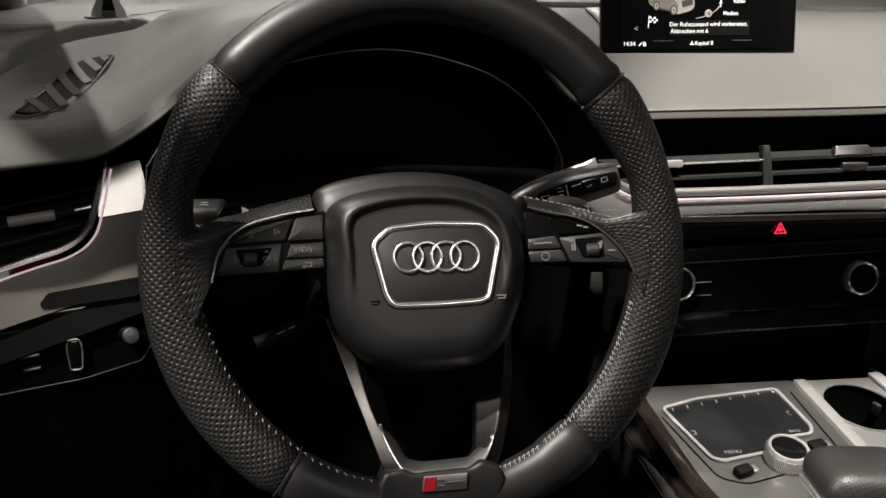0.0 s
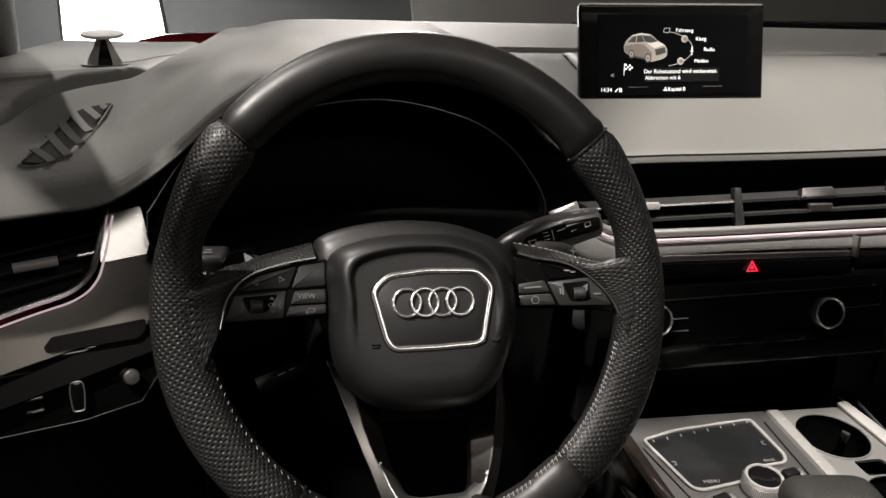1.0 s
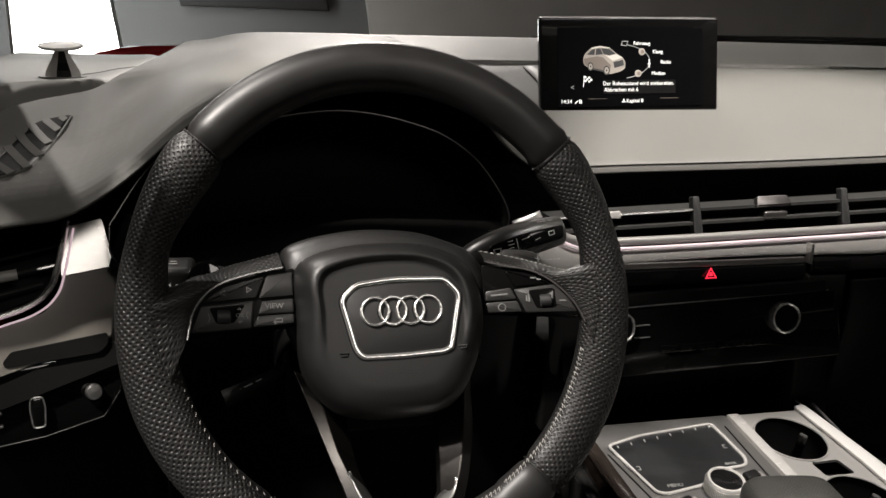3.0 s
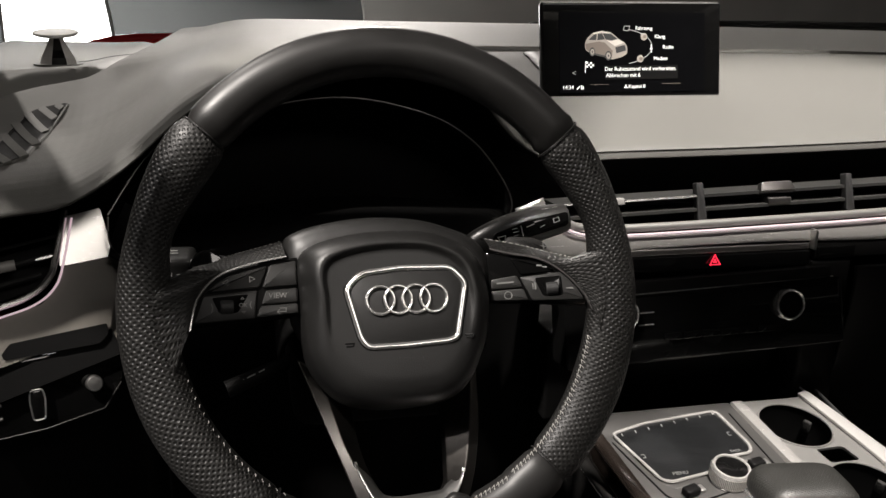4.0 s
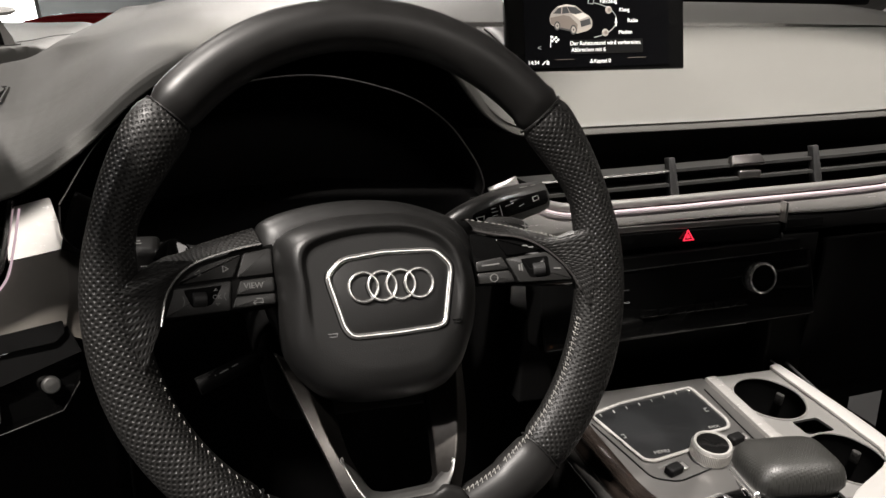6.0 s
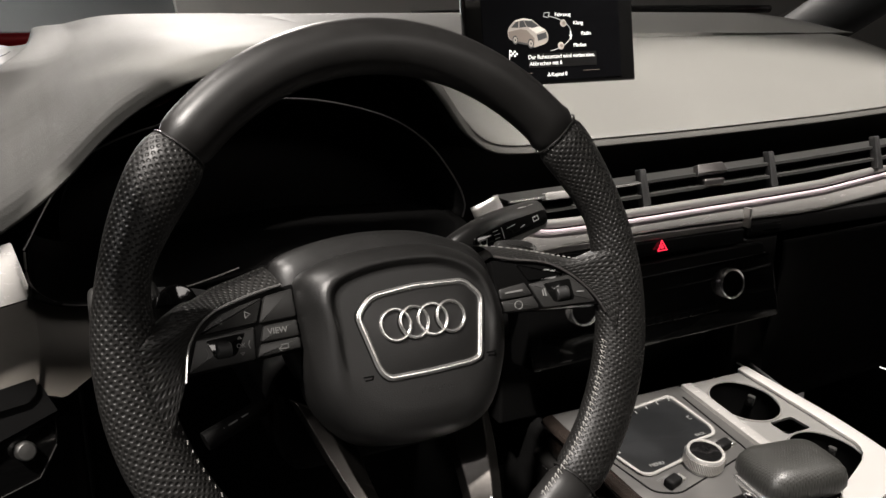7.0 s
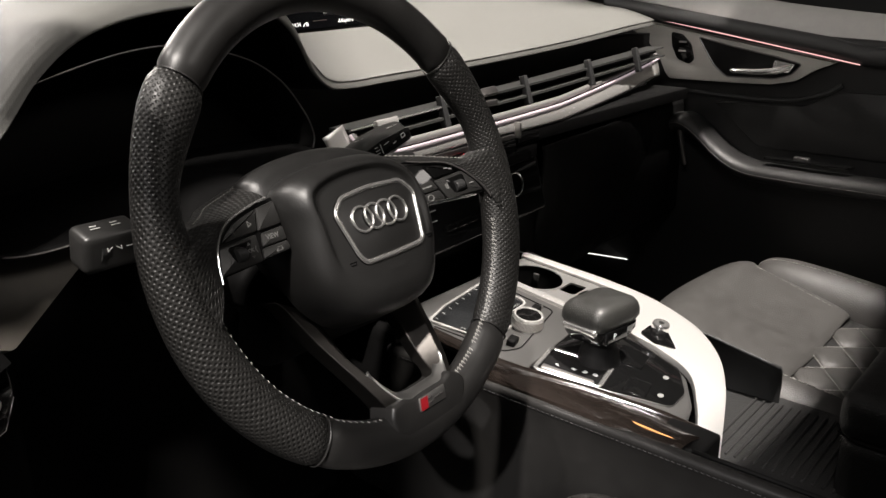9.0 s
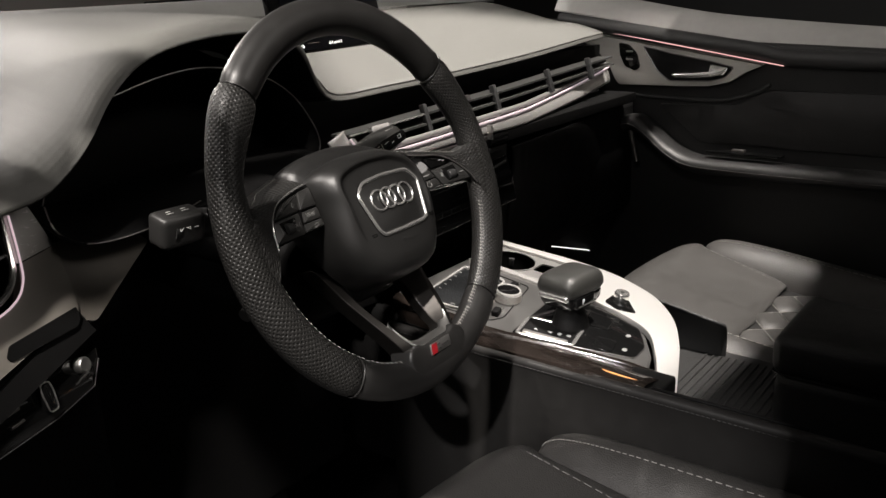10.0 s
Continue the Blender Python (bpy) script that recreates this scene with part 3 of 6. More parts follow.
for x in (0.467, 0.272):
    m = frame_at((x, 0.204, 1.008), (1, 0, 0), (0, 0.2, 1))
    k = part("climate_knob", lathe([(0.0145, -0.01), (0.0145, 0.006), (0.0135, 0.0080), (0.0, 0.0080)], m, 40), PIANO, dash, "black climate knob")
    part("ring", lathe([(0.0172, -0.008), (0.0175, 0.006), (0.0170, 0.0090), (0.0158, 0.0098), (0.0147, 0.0090), (0.0145, 0.004)], m, 48), CHROME, k, "chrome ring")
for z in (-0.011, -0.024):
    part("climate_button", strokes([((-0.088, z), (-0.072, z))], 0.0012, 0.0015, stack_m), GREY_INK, dash, "pale mark of a button")
for i in range(6):
    part("climate_key", prism(rounded([(-0.06 + i * 0.022, -0.034), (-0.04 + i * 0.022, -0.034), (-0.04 + i * 0.022, -0.042), (-0.06 + i * 0.022, -0.042)], 0.001), 0, 0.003, stack_m, 0.0008), PIANO, dash, "black toggle key")
hz = frame_at((0.3815, 0.2165, 1.0575), (1, 0, 0.02), (0, 0.2, 1))
tri = [(-0.0058, -0.0044), (0.0058, -0.0044), (0, 0.0060)]
part("hazard_sign", strokes([(tri[0], tri[1]), (tri[1], tri[2]), (tri[2], tri[0]), ((-0.0016, -0.0018), (0.0016, -0.0018)), ((0.0016, -0.0018), (0, 0.0012)), ((0, 0.0012), (-0.0016, -0.0018))], 0.0011, 0.0008, hz), HAZ, dash, "glowing red warning triangle")

# left end: vent, inlay, switch panel


def left_y(x, z):
    return 0.19 + 0.28 * (x + 0.25) + 0.50 * (z - 1.06)


def left_sheet(outline, n=1, proud=0.0, thick=0.01, bevel=0.0):
    m = frame_at((-0.25, 0.19 - proud, 1.06), (1, 0.28, 0), (0, 0.50, 1))
    sx, sz = math.hypot(1, 0.28), math.hypot(1, 0.50)
    return prism([((x + 0.25) * sx, (z - 1.06) * sz) for x, z in outline], -thick, 0, m, bevel)


part("end_inlay", left_sheet(rounded([(-0.256, 1.126), (-0.224, 1.131), (-0.221, 1.110), (-0.219, 1.091), (-0.262, 1.087)], 0.002)), DECOR, dash, "bright aluminium end inlay")
# Lower half of the same inlay; its shade is put into a darker colour.
part("end_inlay", left_sheet(rounded([(-0.2605, 1.0865), (-0.219, 1.0905), (-0.222, 1.06), (-0.229, 1.034), (-0.335, 1.012), (-0.45, 0.985), (-0.45, 1.015), (-0.324, 1.049), (-0.278, 1.060), (-0.267, 1.073)], 0.003), proud=0.001), material("shaded_champagne_trim", (0.165, 0.153, 0.134), 0.5, 0.15, vary=0.06, scale=200), dash, "champagne lower end inlay, darkened as if shaded")
edge = catmull([(-0.2555, 1.126, 0), (-0.2615, 1.093, 0), (-0.268, 1.073, 0), (-0.285, 1.060, 0), (-0.324, 1.0505, 0), (-0.45, 1.018, 0)], 6)
part("vent_edge", tube([(q.x, left_y(q.x, q.y) - 0.003, q.y) for q in edge], 0.0010, 8), AMBIENT, dash, "lit line round the end vent")
part("vent_edge", tube([(q.x - 0.006, left_y(q.x, q.y) + 0.001, q.y + 0.006) for q in edge], 0.003, 8), CHROME, dash, "chrome vent edge")
part("end_vent", left_sheet([(-0.262, 1.128), (-0.272, 1.075), (-0.29, 1.064), (-0.45, 1.022), (-0.45, 1.13)], proud=-0.03), BLACK, dash, "black end vent")
for i, (x0, x1, z) in enumerate(((-0.40, -0.270, 1.1095), (-0.40, -0.274, 1.0945), (-0.40, -0.282, 1.080))):
    part("end_vent_blade", tube([(x0, left_y(x0, z - 0.02) + 0.012, z - 0.020), (x1, left_y(x1, z) + 0.012, z)], 0.0025, 8, flat=0.5), bpy.data.materials["satin_black_blade"], dash, "satin vent blade")
part("end_vent_slider", tube([(-0.335, left_y(-0.335, 1.09) + 0.004, 1.0885), (-0.300, left_y(-0.30, 1.09) + 0.004, 1.0915)], 0.0048, 10), SILVER, dash, "metal air slider")
part("end_vent_blade", tube([(-0.285, left_y(-0.285, 1.095) + 0.004, 1.0935), (-0.271, left_y(-0.271, 1.095) + 0.004, 1.0955)], 0.0018, 8), CHROME, dash, "bright blade tip")
# Inlay running on to the column, its shadow painted as a brown tone.
part("column_side_panel", left_sheet(rounded([(-0.2195, 1.092), (-0.180, 1.087), (-0.125, 1.080), (-0.112, 1.062), (-0.150, 1.046), (-0.215, 1.018), (-0.234, 1.026), (-0.2240, 1.06)], 0.004), proud=-0.004), material("shaded_brown_trim", (0.13, 0.119, 0.103), 0.5, vary=0.1), dash, "trim beside the column, darkened as if shaded")
part("pull_slot", left_sheet(rounded([(-0.313, 1.026), (-0.306, 1.0335), (-0.231, 1.0385), (-0.231, 1.030), (-0.239, 1.0235), (-0.311, 1.0215)], 0.002), proud=0.0025, thick=0.004), BLACK, dash, "glossy black slot")
part("under_band", left_sheet([(-0.45, 0.972), (-0.229, 1.0325), (-0.222, 1.012), (-0.45, 0.96)], proud=-0.002), BLACK, dash, "black band")
sw_m = frame_at((-0.262, 0.163, 0.985), (1, 0.3, 0), (0, 0.30, 1))
part("switch_panel", prism(rounded([(-0.20, 0.03), (0.05, 0.036), (0.046, 0.0), (0.03, -0.022), (-0.02, -0.030), (-0.20, -0.036)], 0.008), -0.02, 0, sw_m, 0.002), PIANO, dash, "glossy black light switch panel")
part("panel_line", tube([sw_m @ Vector(q) for q in ((-0.15, -0.0335, 0.001), (-0.02, -0.0285, 0.001), (0.028, -0.0205, 0.001), (0.044, 0.0, 0.001))], 0.0005, 6), DARKMETAL, dash, "thin chrome line")
part("light_button", lathe([(0.0072, 0), (0.0072, 0.007), (0.006, 0.0085), (0, 0.009)], sw_m @ Matrix.Translation((0.0215, 0.003, 0)), 32), SATIN, dash, "round metal button")
ls = part("light_switch", prism(rounded([(-0.005, -0.013), (0.0045, -0.013), (0.006, 0.004), (0.0045, 0.013), (-0.005, 0.013), (-0.0062, 0.004)], 0.003), 0, 0.007, sw_m @ Matrix.Translation((-0.0245, -0.006, 0)), 0.002), PIANO, dash, "upright light switch")
part("switch_rim", tube([sw_m @ Vector((x - 0.0245, y - 0.006, 0.0065)) for x, y in rounded([(-0.005, -0.013), (0.0045, -0.013), (0.006, 0.004), (0.0045, 0.013), (-0.005, 0.013), (-0.0062, 0.004)], 0.003)], 0.0008, 6, closed=True), SATIN, ls, "satin metal rim")
for y in (-0.002, -0.013):
    part("switch_key", prism(rounded([(-0.066, y), (-0.052, y + 0.001), (-0.052, y - 0.0015), (-0.066, y - 0.0025)], 0.0005), 0, 0.003, sw_m, 0.0005), DARKMETAL, dash, "slim metal key")

# side defroster grille on the dash top
GR = rounded([(-0.272, 0.343), (-0.297, 0.333), (-0.306, 0.321), (-0.314, 0.286), (-0.320, 0.215), (-0.323, 0.194), (-0.311, 0.193), (-0.297, 0.206), (-0.287, 0.222), (-0.285, 0.250), (-0.281, 0.296)], 0.004)
part("defroster_frame", tube([on_pad(x, y, 0.0004) for x, y in GR], 0.0014, 6, closed=True), SOFT, dash, "grey grille rim")


def gr_span(y):
    """The grille's left and right edge at y."""
    xs = []
    for (x0, y0), (x1, y1) in zip(GR, GR[1:] + GR[:1]):
        if (y0 - y) * (y1 - y) < 0:
            xs.append(x0 + (x1 - x0) * (y - y0) / (y1 - y0))
    return min(xs), max(xs)


g0, g1 = min(q[1] for q in GR) + 0.0006, max(q[1] for q in GR) - 0.0006
gy = [g0 + (g1 - g0) * k / 24 + 0.00001 for k in range(25)]
part("defroster_well", grid_mesh([[on_pad(a + (b - a) * k / 6, y, 0.0009) for k in range(7)] for y, (a, b) in ((y, gr_span(y)) for y in gy)]), BLACK, dash, "black grille opening", solid=0.001)
SLATS = (((-0.321, 0.233), (-0.298, 0.202), 0.0034), ((-0.3165, 0.272), (-0.2880, 0.217), 0.0038), ((-0.3125, 0.301), (-0.2845, 0.250), 0.0038), ((-0.3050, 0.319), (-0.2840, 0.286), 0.0036), ((-0.2950, 0.331), (-0.2805, 0.315), 0.0032), ((-0.2820, 0.3375), (-0.2765, 0.332), 0.0026))
for (x0, y0), (x1, y1), w in SLATS:
    p, q = Vector((x0, y0, 0)), Vector((x1, y1, 0))
    side = Vector((-(q - p).y, (q - p).x, 0)).normalized() * w
    rows = []
    for i in range(8):
        v = p + (q - p) * (i / 7)
        rows.append([on_pad(v.x - side.x, v.y - side.y, 0.0011), on_pad(v.x - side.x, v.y - side.y, 0.0024), on_pad(v.x + side.x, v.y + side.y, 0.0038), on_pad(v.x + side.x, v.y + side.y, 0.0012)])
    part("defroster_slat", grid_mesh(rows, close_v=True, cap=True), SOFT, dash, "grey grille slat", angle=25)
part("pad_seam", tube([on_pad(q.x, q.y, 0.0002) for q in catmull([(-0.285, 0.478, 0), (-0.268, 0.505, 0), (-0.250, 0.56, 0), (-0.235, 0.66, 0), (-0.226, 0.75, 0)], 8)], 0.0005, 6), BLACK, dash, "dark seam of the pad")

# flap behind the display, its slot and the step below the windscreen
FLAP = rounded([(0.270, 0.455), (0.480, 0.455), (0.487, 0.470), (0.470, 0.575), (0.270, 0.575)], 0.010)


def flap_row(y):
    xs = [x0 + (x1 - x0) * (y - y0) / (y1 - y0) for (x0, y0), (x1, y1) in zip(FLAP, FLAP[1:] + FLAP[:1]) if (y0 - y) * (y1 - y) < 0]
    return [on_pad(min(xs) + (max(xs) - min(xs)) * k / 10, y, 0.0008) for k in range(11)]


part("display_flap", grid_mesh([flap_row(0.4553 + 0.1194 * k / 12) for k in range(13)]), FLAPGREY, dash, "darker grey flap of the display", solid=0.002)
part("display_slot", grid_mesh([[on_pad(0.250 + 0.225 * k / 10, y, 0.0013) for k in range(11)] for y in (0.4185, 0.4240, 0.4290)]), BLACK, dash, "dark slot of the display", solid=0.0008)
part("slot_lip", tube([on_pad(0.250 + 0.225 * k / 10, 0.4335, 0.0010) for k in range(11)], 0.0012, 6), SOFT, dash, "grey lip of the slot")

# ---------------------------------------------------------------- tweeter
tw = thing("pop_up_tweeter", (-0.299, 0.455, 1.240), "raised tweeter with a flat metal disc on the dashboard", "loudspeaker")
tm = Matrix.Translation(on_pad(-0.299, 0.455))
part("disc", lathe([(0.0, -0.003), (0.021, -0.003), (0.0235, -0.0015), (0.0225, 0.0007), (0.012, 0.0015), (0.0, 0.0015)], tm @ Matrix.Translation((0, 0, 0.0345)) @ Matrix.Rotation(radians(8), 4, "X"), 40), SILVER, tw, "flat aluminium disc")
for k in range(8):
    a0, a1 = 2 * math.pi * (k - 0.2) / 8, 2 * math.pi * (k + 0.8) / 8
    ring = lambda r, z: [tm @ Vector((r * math.cos(a), r * math.sin(a), z)) for a in (a0, a1)]
    part("lens_facet", grid_mesh([ring(0.020, 0.001), ring(0.018, 0.008), ring(0.011, 0.020), ring(0.006, 0.032)]), PIANO if k == 6 else SILVER, tw, "black facet" if k == 6 else "silver facet", smooth=False, solid=0.001, side=1)
part("collar", lathe([(0.0250, -0.006), (0.0252, 0.0012), (0.0240, 0.0016), (0.0225, 0.0012), (0.016, 0.0010)], tm, 40), SOFT, tw, "grey collar")

# ---------------------------------------------------------------- instrument cluster
cl = thing("instrument_cluster", (0, 0.28, 1.08), "switched-off black instrument display under the dashboard brow", "instrument cluster")
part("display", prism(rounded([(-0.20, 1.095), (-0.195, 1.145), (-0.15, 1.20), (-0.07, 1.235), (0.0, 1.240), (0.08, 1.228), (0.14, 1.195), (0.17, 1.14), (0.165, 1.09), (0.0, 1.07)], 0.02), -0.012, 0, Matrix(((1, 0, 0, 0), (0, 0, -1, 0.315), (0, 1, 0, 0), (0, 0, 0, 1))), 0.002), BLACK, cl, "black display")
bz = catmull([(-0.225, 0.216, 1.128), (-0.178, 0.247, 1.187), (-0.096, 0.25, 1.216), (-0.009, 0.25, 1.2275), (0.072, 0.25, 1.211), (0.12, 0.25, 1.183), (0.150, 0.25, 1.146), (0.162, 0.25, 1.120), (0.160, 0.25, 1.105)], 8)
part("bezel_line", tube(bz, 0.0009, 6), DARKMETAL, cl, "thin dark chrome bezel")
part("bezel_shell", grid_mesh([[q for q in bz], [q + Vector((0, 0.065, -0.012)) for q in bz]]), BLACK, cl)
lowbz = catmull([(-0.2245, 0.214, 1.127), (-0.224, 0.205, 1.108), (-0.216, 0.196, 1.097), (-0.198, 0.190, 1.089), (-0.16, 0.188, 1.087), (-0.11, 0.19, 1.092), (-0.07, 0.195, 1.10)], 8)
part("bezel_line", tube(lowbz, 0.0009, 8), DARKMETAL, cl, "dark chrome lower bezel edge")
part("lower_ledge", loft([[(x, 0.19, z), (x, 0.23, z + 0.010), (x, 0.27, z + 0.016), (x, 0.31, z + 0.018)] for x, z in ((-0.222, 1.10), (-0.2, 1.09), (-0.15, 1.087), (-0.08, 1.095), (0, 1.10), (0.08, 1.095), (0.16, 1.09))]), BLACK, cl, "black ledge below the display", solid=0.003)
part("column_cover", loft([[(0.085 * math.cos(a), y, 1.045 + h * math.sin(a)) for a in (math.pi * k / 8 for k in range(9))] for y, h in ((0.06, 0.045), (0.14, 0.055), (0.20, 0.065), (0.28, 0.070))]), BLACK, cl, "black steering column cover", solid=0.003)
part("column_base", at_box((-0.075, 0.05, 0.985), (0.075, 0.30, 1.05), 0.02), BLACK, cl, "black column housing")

# ---------------------------------------------------------------- infotainment display
dm = frame_at((0.3585, 0.410, 1.266), (1, 0.012, 0.016), (0.03, 0.17, 1))
disp = thing("infotainment_display", (0.36, 0.41, 1.21), "upright tablet-like display showing a menu, on the dashboard", "display")
part("housing", box((0.234, 0.1125, 0.011), dm @ Matrix.Translation((0, 0, -0.006)), 0.003), PIANO, disp, "black glass housing")
part("top_edge", box((0.228, 0.0022, 0.010), dm @ Matrix.Translation((0, 0.0562, -0.006))), SATIN, disp, "satin metal top edge")
part("screen", box((0.190, 0.094, 0.0006), dm @ Matrix.Translation((0.0, -0.003, 0.0001))), SCREEN_DARK, disp, "dim lit screen")
S = dm @ Matrix.Translation((0, 0, 0.0008))
for word, x, y, s in (("Fahrzeug", 0.0135, 0.0255, 0.0062), ("Klang", 0.0345, 0.0155, 0.0062), ("Radio", 0.0455, 0.003, 0.0062), ("Medien", 0.0355, -0.0105, 0.0062), ("14:34", -0.085, -0.0435, 0.0066), ("Kapitel 0", 0.004, -0.0435, 0.0062), ("<", -0.077, -0.027, 0.009)):
    part("caption", lettering(word, s, S @ Matrix.Translation((x, y, 0))), SCREEN_TEXT if word != "<" else SCREEN_GREY, disp, "white words on the screen", smooth=False)
part("message_box", box((0.096, 0.0165, 0.0004), S @ Matrix.Translation((0.0105, -0.0265, 0.0001))), BLACK, disp, "black message box")
for line, left, down in (("Der Ruhezustand wird vorbereitet.", 0.009, -0.0225), ("Abbrechen mit 6", -0.014, -0.0300)):
    part("message", lettering(line, 0.0066, S @ Matrix.Translation((left, down, 0.0005))), SCREEN_TEXT, disp, "white German standby message", smooth=False)
car_m = S @ Matrix.Translation((-0.036, 0.006, 0))


def drawn(name, pts, z, mat, label=""):
    """A flat patch of the drawing on the screen, in its own small units."""
    part(name, prism([(x * 0.00047, y * 0.00047) for x, y in pts], z, z + 0.0001, car_m), mat, disp, label, smooth=False)


drawn("car_picture", rounded([(-58, 2), (-53, 15), (-36, 30), (-12, 35), (15, 31), (35, 15), (52, 6), (59, -6), (58, -22), (45, -30), (15, -37), (0, -29), (-36, -24), (-56, -12)], 5), 0.0, SCREEN_CAR, "silver car drawing")
drawn("car_roof", [(-36, 30), (-12, 35), (15, 31), (10, 28), (-12, 31), (-33, 27)], 0.0002, SCREEN_CAR_LIGHT)
drawn("car_side", [(-56, 3), (-20, 9), (-3, 6), (18, -14), (16, -32), (0, -28), (-36, -23), (-55, -10)], 0.0002, SCREEN_CAR_SIDE)
drawn("car_window", [(-48, 13), (-33, 26), (-25, 28), (-27, 12)], 0.0003, SCREEN_CAR_DARK)
drawn("car_window", [(-24, 12), (-22, 28), (-11, 29), (-3, 14)], 0.0003, SCREEN_CAR_DARK)
drawn("car_windscreen", [(-1, 14), (-9, 29), (12, 28), (32, 15), (14, 11)], 0.0003, SCREEN_CAR_DARK)
drawn("car_bonnet", [(1, 12), (14, 10), (33, 14), (50, 5), (24, -3)], 0.0003, SCREEN_CAR_LIGHT)
drawn("car_grille", [(25, -6), (52, 0), (55, -14), (28, -21)], 0.0003, SCREEN_CAR_DARK)
drawn("car_sill", [(-34, -20), (0, -27), (14, -33), (13, -37), (-2, -31), (-36, -24)], 0.0003, SCREEN_CAR_DARK)
for x, y, r in ((-38, -17, 11), (6, -27, 12)):
    for k, mat, z in ((1.0, SCREEN_CAR_DARK, 0.0004), (0.68, SCREEN_CAR, 0.0006), (0.25, SCREEN_CAR_DARK, 0.0008)):
        drawn("car_wheel", [(x + 0.72 * r * k * math.cos(a), y + r * k * math.sin(a)) for a in (2 * math.pi * q / 18 for q in range(18))], z, mat)
for x, y in ((0.0135, 0.0155), (0.0085, -0.0105)):
    part("icon", lathe([(0.0044, 0), (0.0040, 0.0003), (0, 0.0003)], S @ Matrix.Translation((x, y, 0)), 20), SCREEN_CAR, disp, "round menu icon", smooth=False)
    part("icon", lathe([(0.0022, 0.0003), (0.0022, 0.0005), (0, 0.0005)], S @ Matrix.Translation((x + 0.0006, y, 0)), 14), SCREEN_CAR_SIDE, disp, "dark heart of the icon", smooth=False)
part("icon", strokes([((-0.012, 0.028), (-0.005, 0.028)), ((-0.005, 0.028), (-0.007, 0.0225)), ((-0.007, 0.0225), (-0.0135, 0.0235)), ((-0.0135, 0.0235), (-0.012, 0.028))], 0.0008, 0.0003, S), SCREEN_GREY, disp, "outlined menu icon", smooth=False)
part("icon", strokes([((0.023, 0.006), (0.023, -0.003)), ((0.0215, 0.001), (0.0245, 0.001))], 0.001, 0.0003, S), SCREEN_TEXT, disp, "antenna menu icon", smooth=False)
part("icon", joined([strokes([((-0.062, -0.013), (-0.063, -0.026))], 0.0007, 0.0003, S)] + [box((0.0022, 0.0022, 0.0003), S @ Matrix.Translation((-0.0605 + 0.0025 * i, -0.0145 - 0.0023 * j - 0.0003 * i, 0.0002))) for i in range(4) for j in range(3) if (i + j) % 2 == 0]), SCREEN_TEXT, disp, "chequered flag icon", smooth=False)
for bit in ([((-0.0735, -0.0455), (-0.0705, -0.0425))], [((-0.068, -0.0455), (-0.068, -0.0415))], [((-0.066, -0.0455), (-0.066, -0.0425))], [((-0.0125, -0.0445), (-0.0085, -0.0445)), ((-0.0105, -0.0415), (-0.0105, -0.0445))]):
    part("status_sign", strokes(bit, 0.0011, 0.0003, S), SCREEN_TEXT, disp, "white status sign", smooth=False)
for x in (-0.045, 0.05):
    part("status_edge", strokes([((x - 0.012, -0.0405), (x + 0.012, -0.0405))], 0.0004, 0.0003, S), SCREEN_CAR_SIDE, disp, "faint line of the status bar", smooth=False)
part("orbit_line", tube([S @ Vector((-0.02 + 0.044 * math.cos(a), 0.004 + 0.021 * math.sin(a), 0)) for a in (math.pi * (-0.4 + k / 20) for k in range(17))], 0.0005, 5), SCREEN_GREY, disp, "thin curved menu line")
part("foot", at_box((0.30, 0.408, 1.195), (0.42, 0.418, 1.22)), BLACK, disp, "hidden foot")

# ---------------------------------------------------------------- steering wheel
def tilted(origin, degrees):
    """A plane that leans back from the driver; local z points at the driver."""
    a = radians(degrees)
    return Matrix(((1, 0, 0, origin[0]), (0, math.sin(a), -math.cos(a), origin[1]), (0, math.cos(a), math.sin(a), origin[2]), (0, 0, 0, 1)))


WM = tilted((0.0058, 0.0068, 1.1035), 17.64)
HM = tilted((0.0058, -0.0039, 1.1063), 28.0)
CU, CV, RC, TALL = -0.009, 0.0087, 0.1705, 1.041
wheel = thing("steering_wheel", (0, 0, 1.10), "black leather steering wheel with perforated grips and satin metal lower spokes", "steering wheel")


def rim_section(deg, shrink=0.0):
    """Half width and half depth of the rim at an angle from the top."""
    d = abs(deg)
    a, b = 0.0176, 0.0150
    if 48 < d < 148:
        a += 0.0012 + 0.0014 * math.exp(-((d - 54) / 6) ** 2) - 0.0036 * math.exp(-((d - 74) / 9) ** 2) + 0.0012 * math.exp(-((d - 112) / 16) ** 2)
    return a - shrink, b - shrink


def rim_point(deg, phi, grow=0.0, shrink=0.0):
    a, b = rim_section(deg, shrink)
    t = radians(deg)
    pull = 0.0020 * math.exp(-((abs(deg) - 74) / 9) ** 2)
    r = RC + pull + (a + grow) * math.cos(phi)
    return WM @ Vector((CU + r * math.sin(t), CV + TALL * r * math.cos(t), (b + grow) * math.sin(phi)))


def rim_piece(d0, d1, seg=40):
    n = max(8, int(abs(d1 - d0) / 1.8))
    rows = []
    for i in range(n + 1):
        d = d0 + (d1 - d0) * i / n
        s = 0.0024 if i in (0, n) else (0.0004 if i in (1, n - 1) else 0.0)
        rows.append([rim_point(d, 2 * math.pi * j / seg, 0, s) for j in range(seg)])
    step = abs(d1 - d0) / n
    return grid_mesh(rows, close_v=True, cap=True, uv=lambda i, j: (radians(step * i) * 0.175, 2 * math.pi * j / seg * 0.0168))


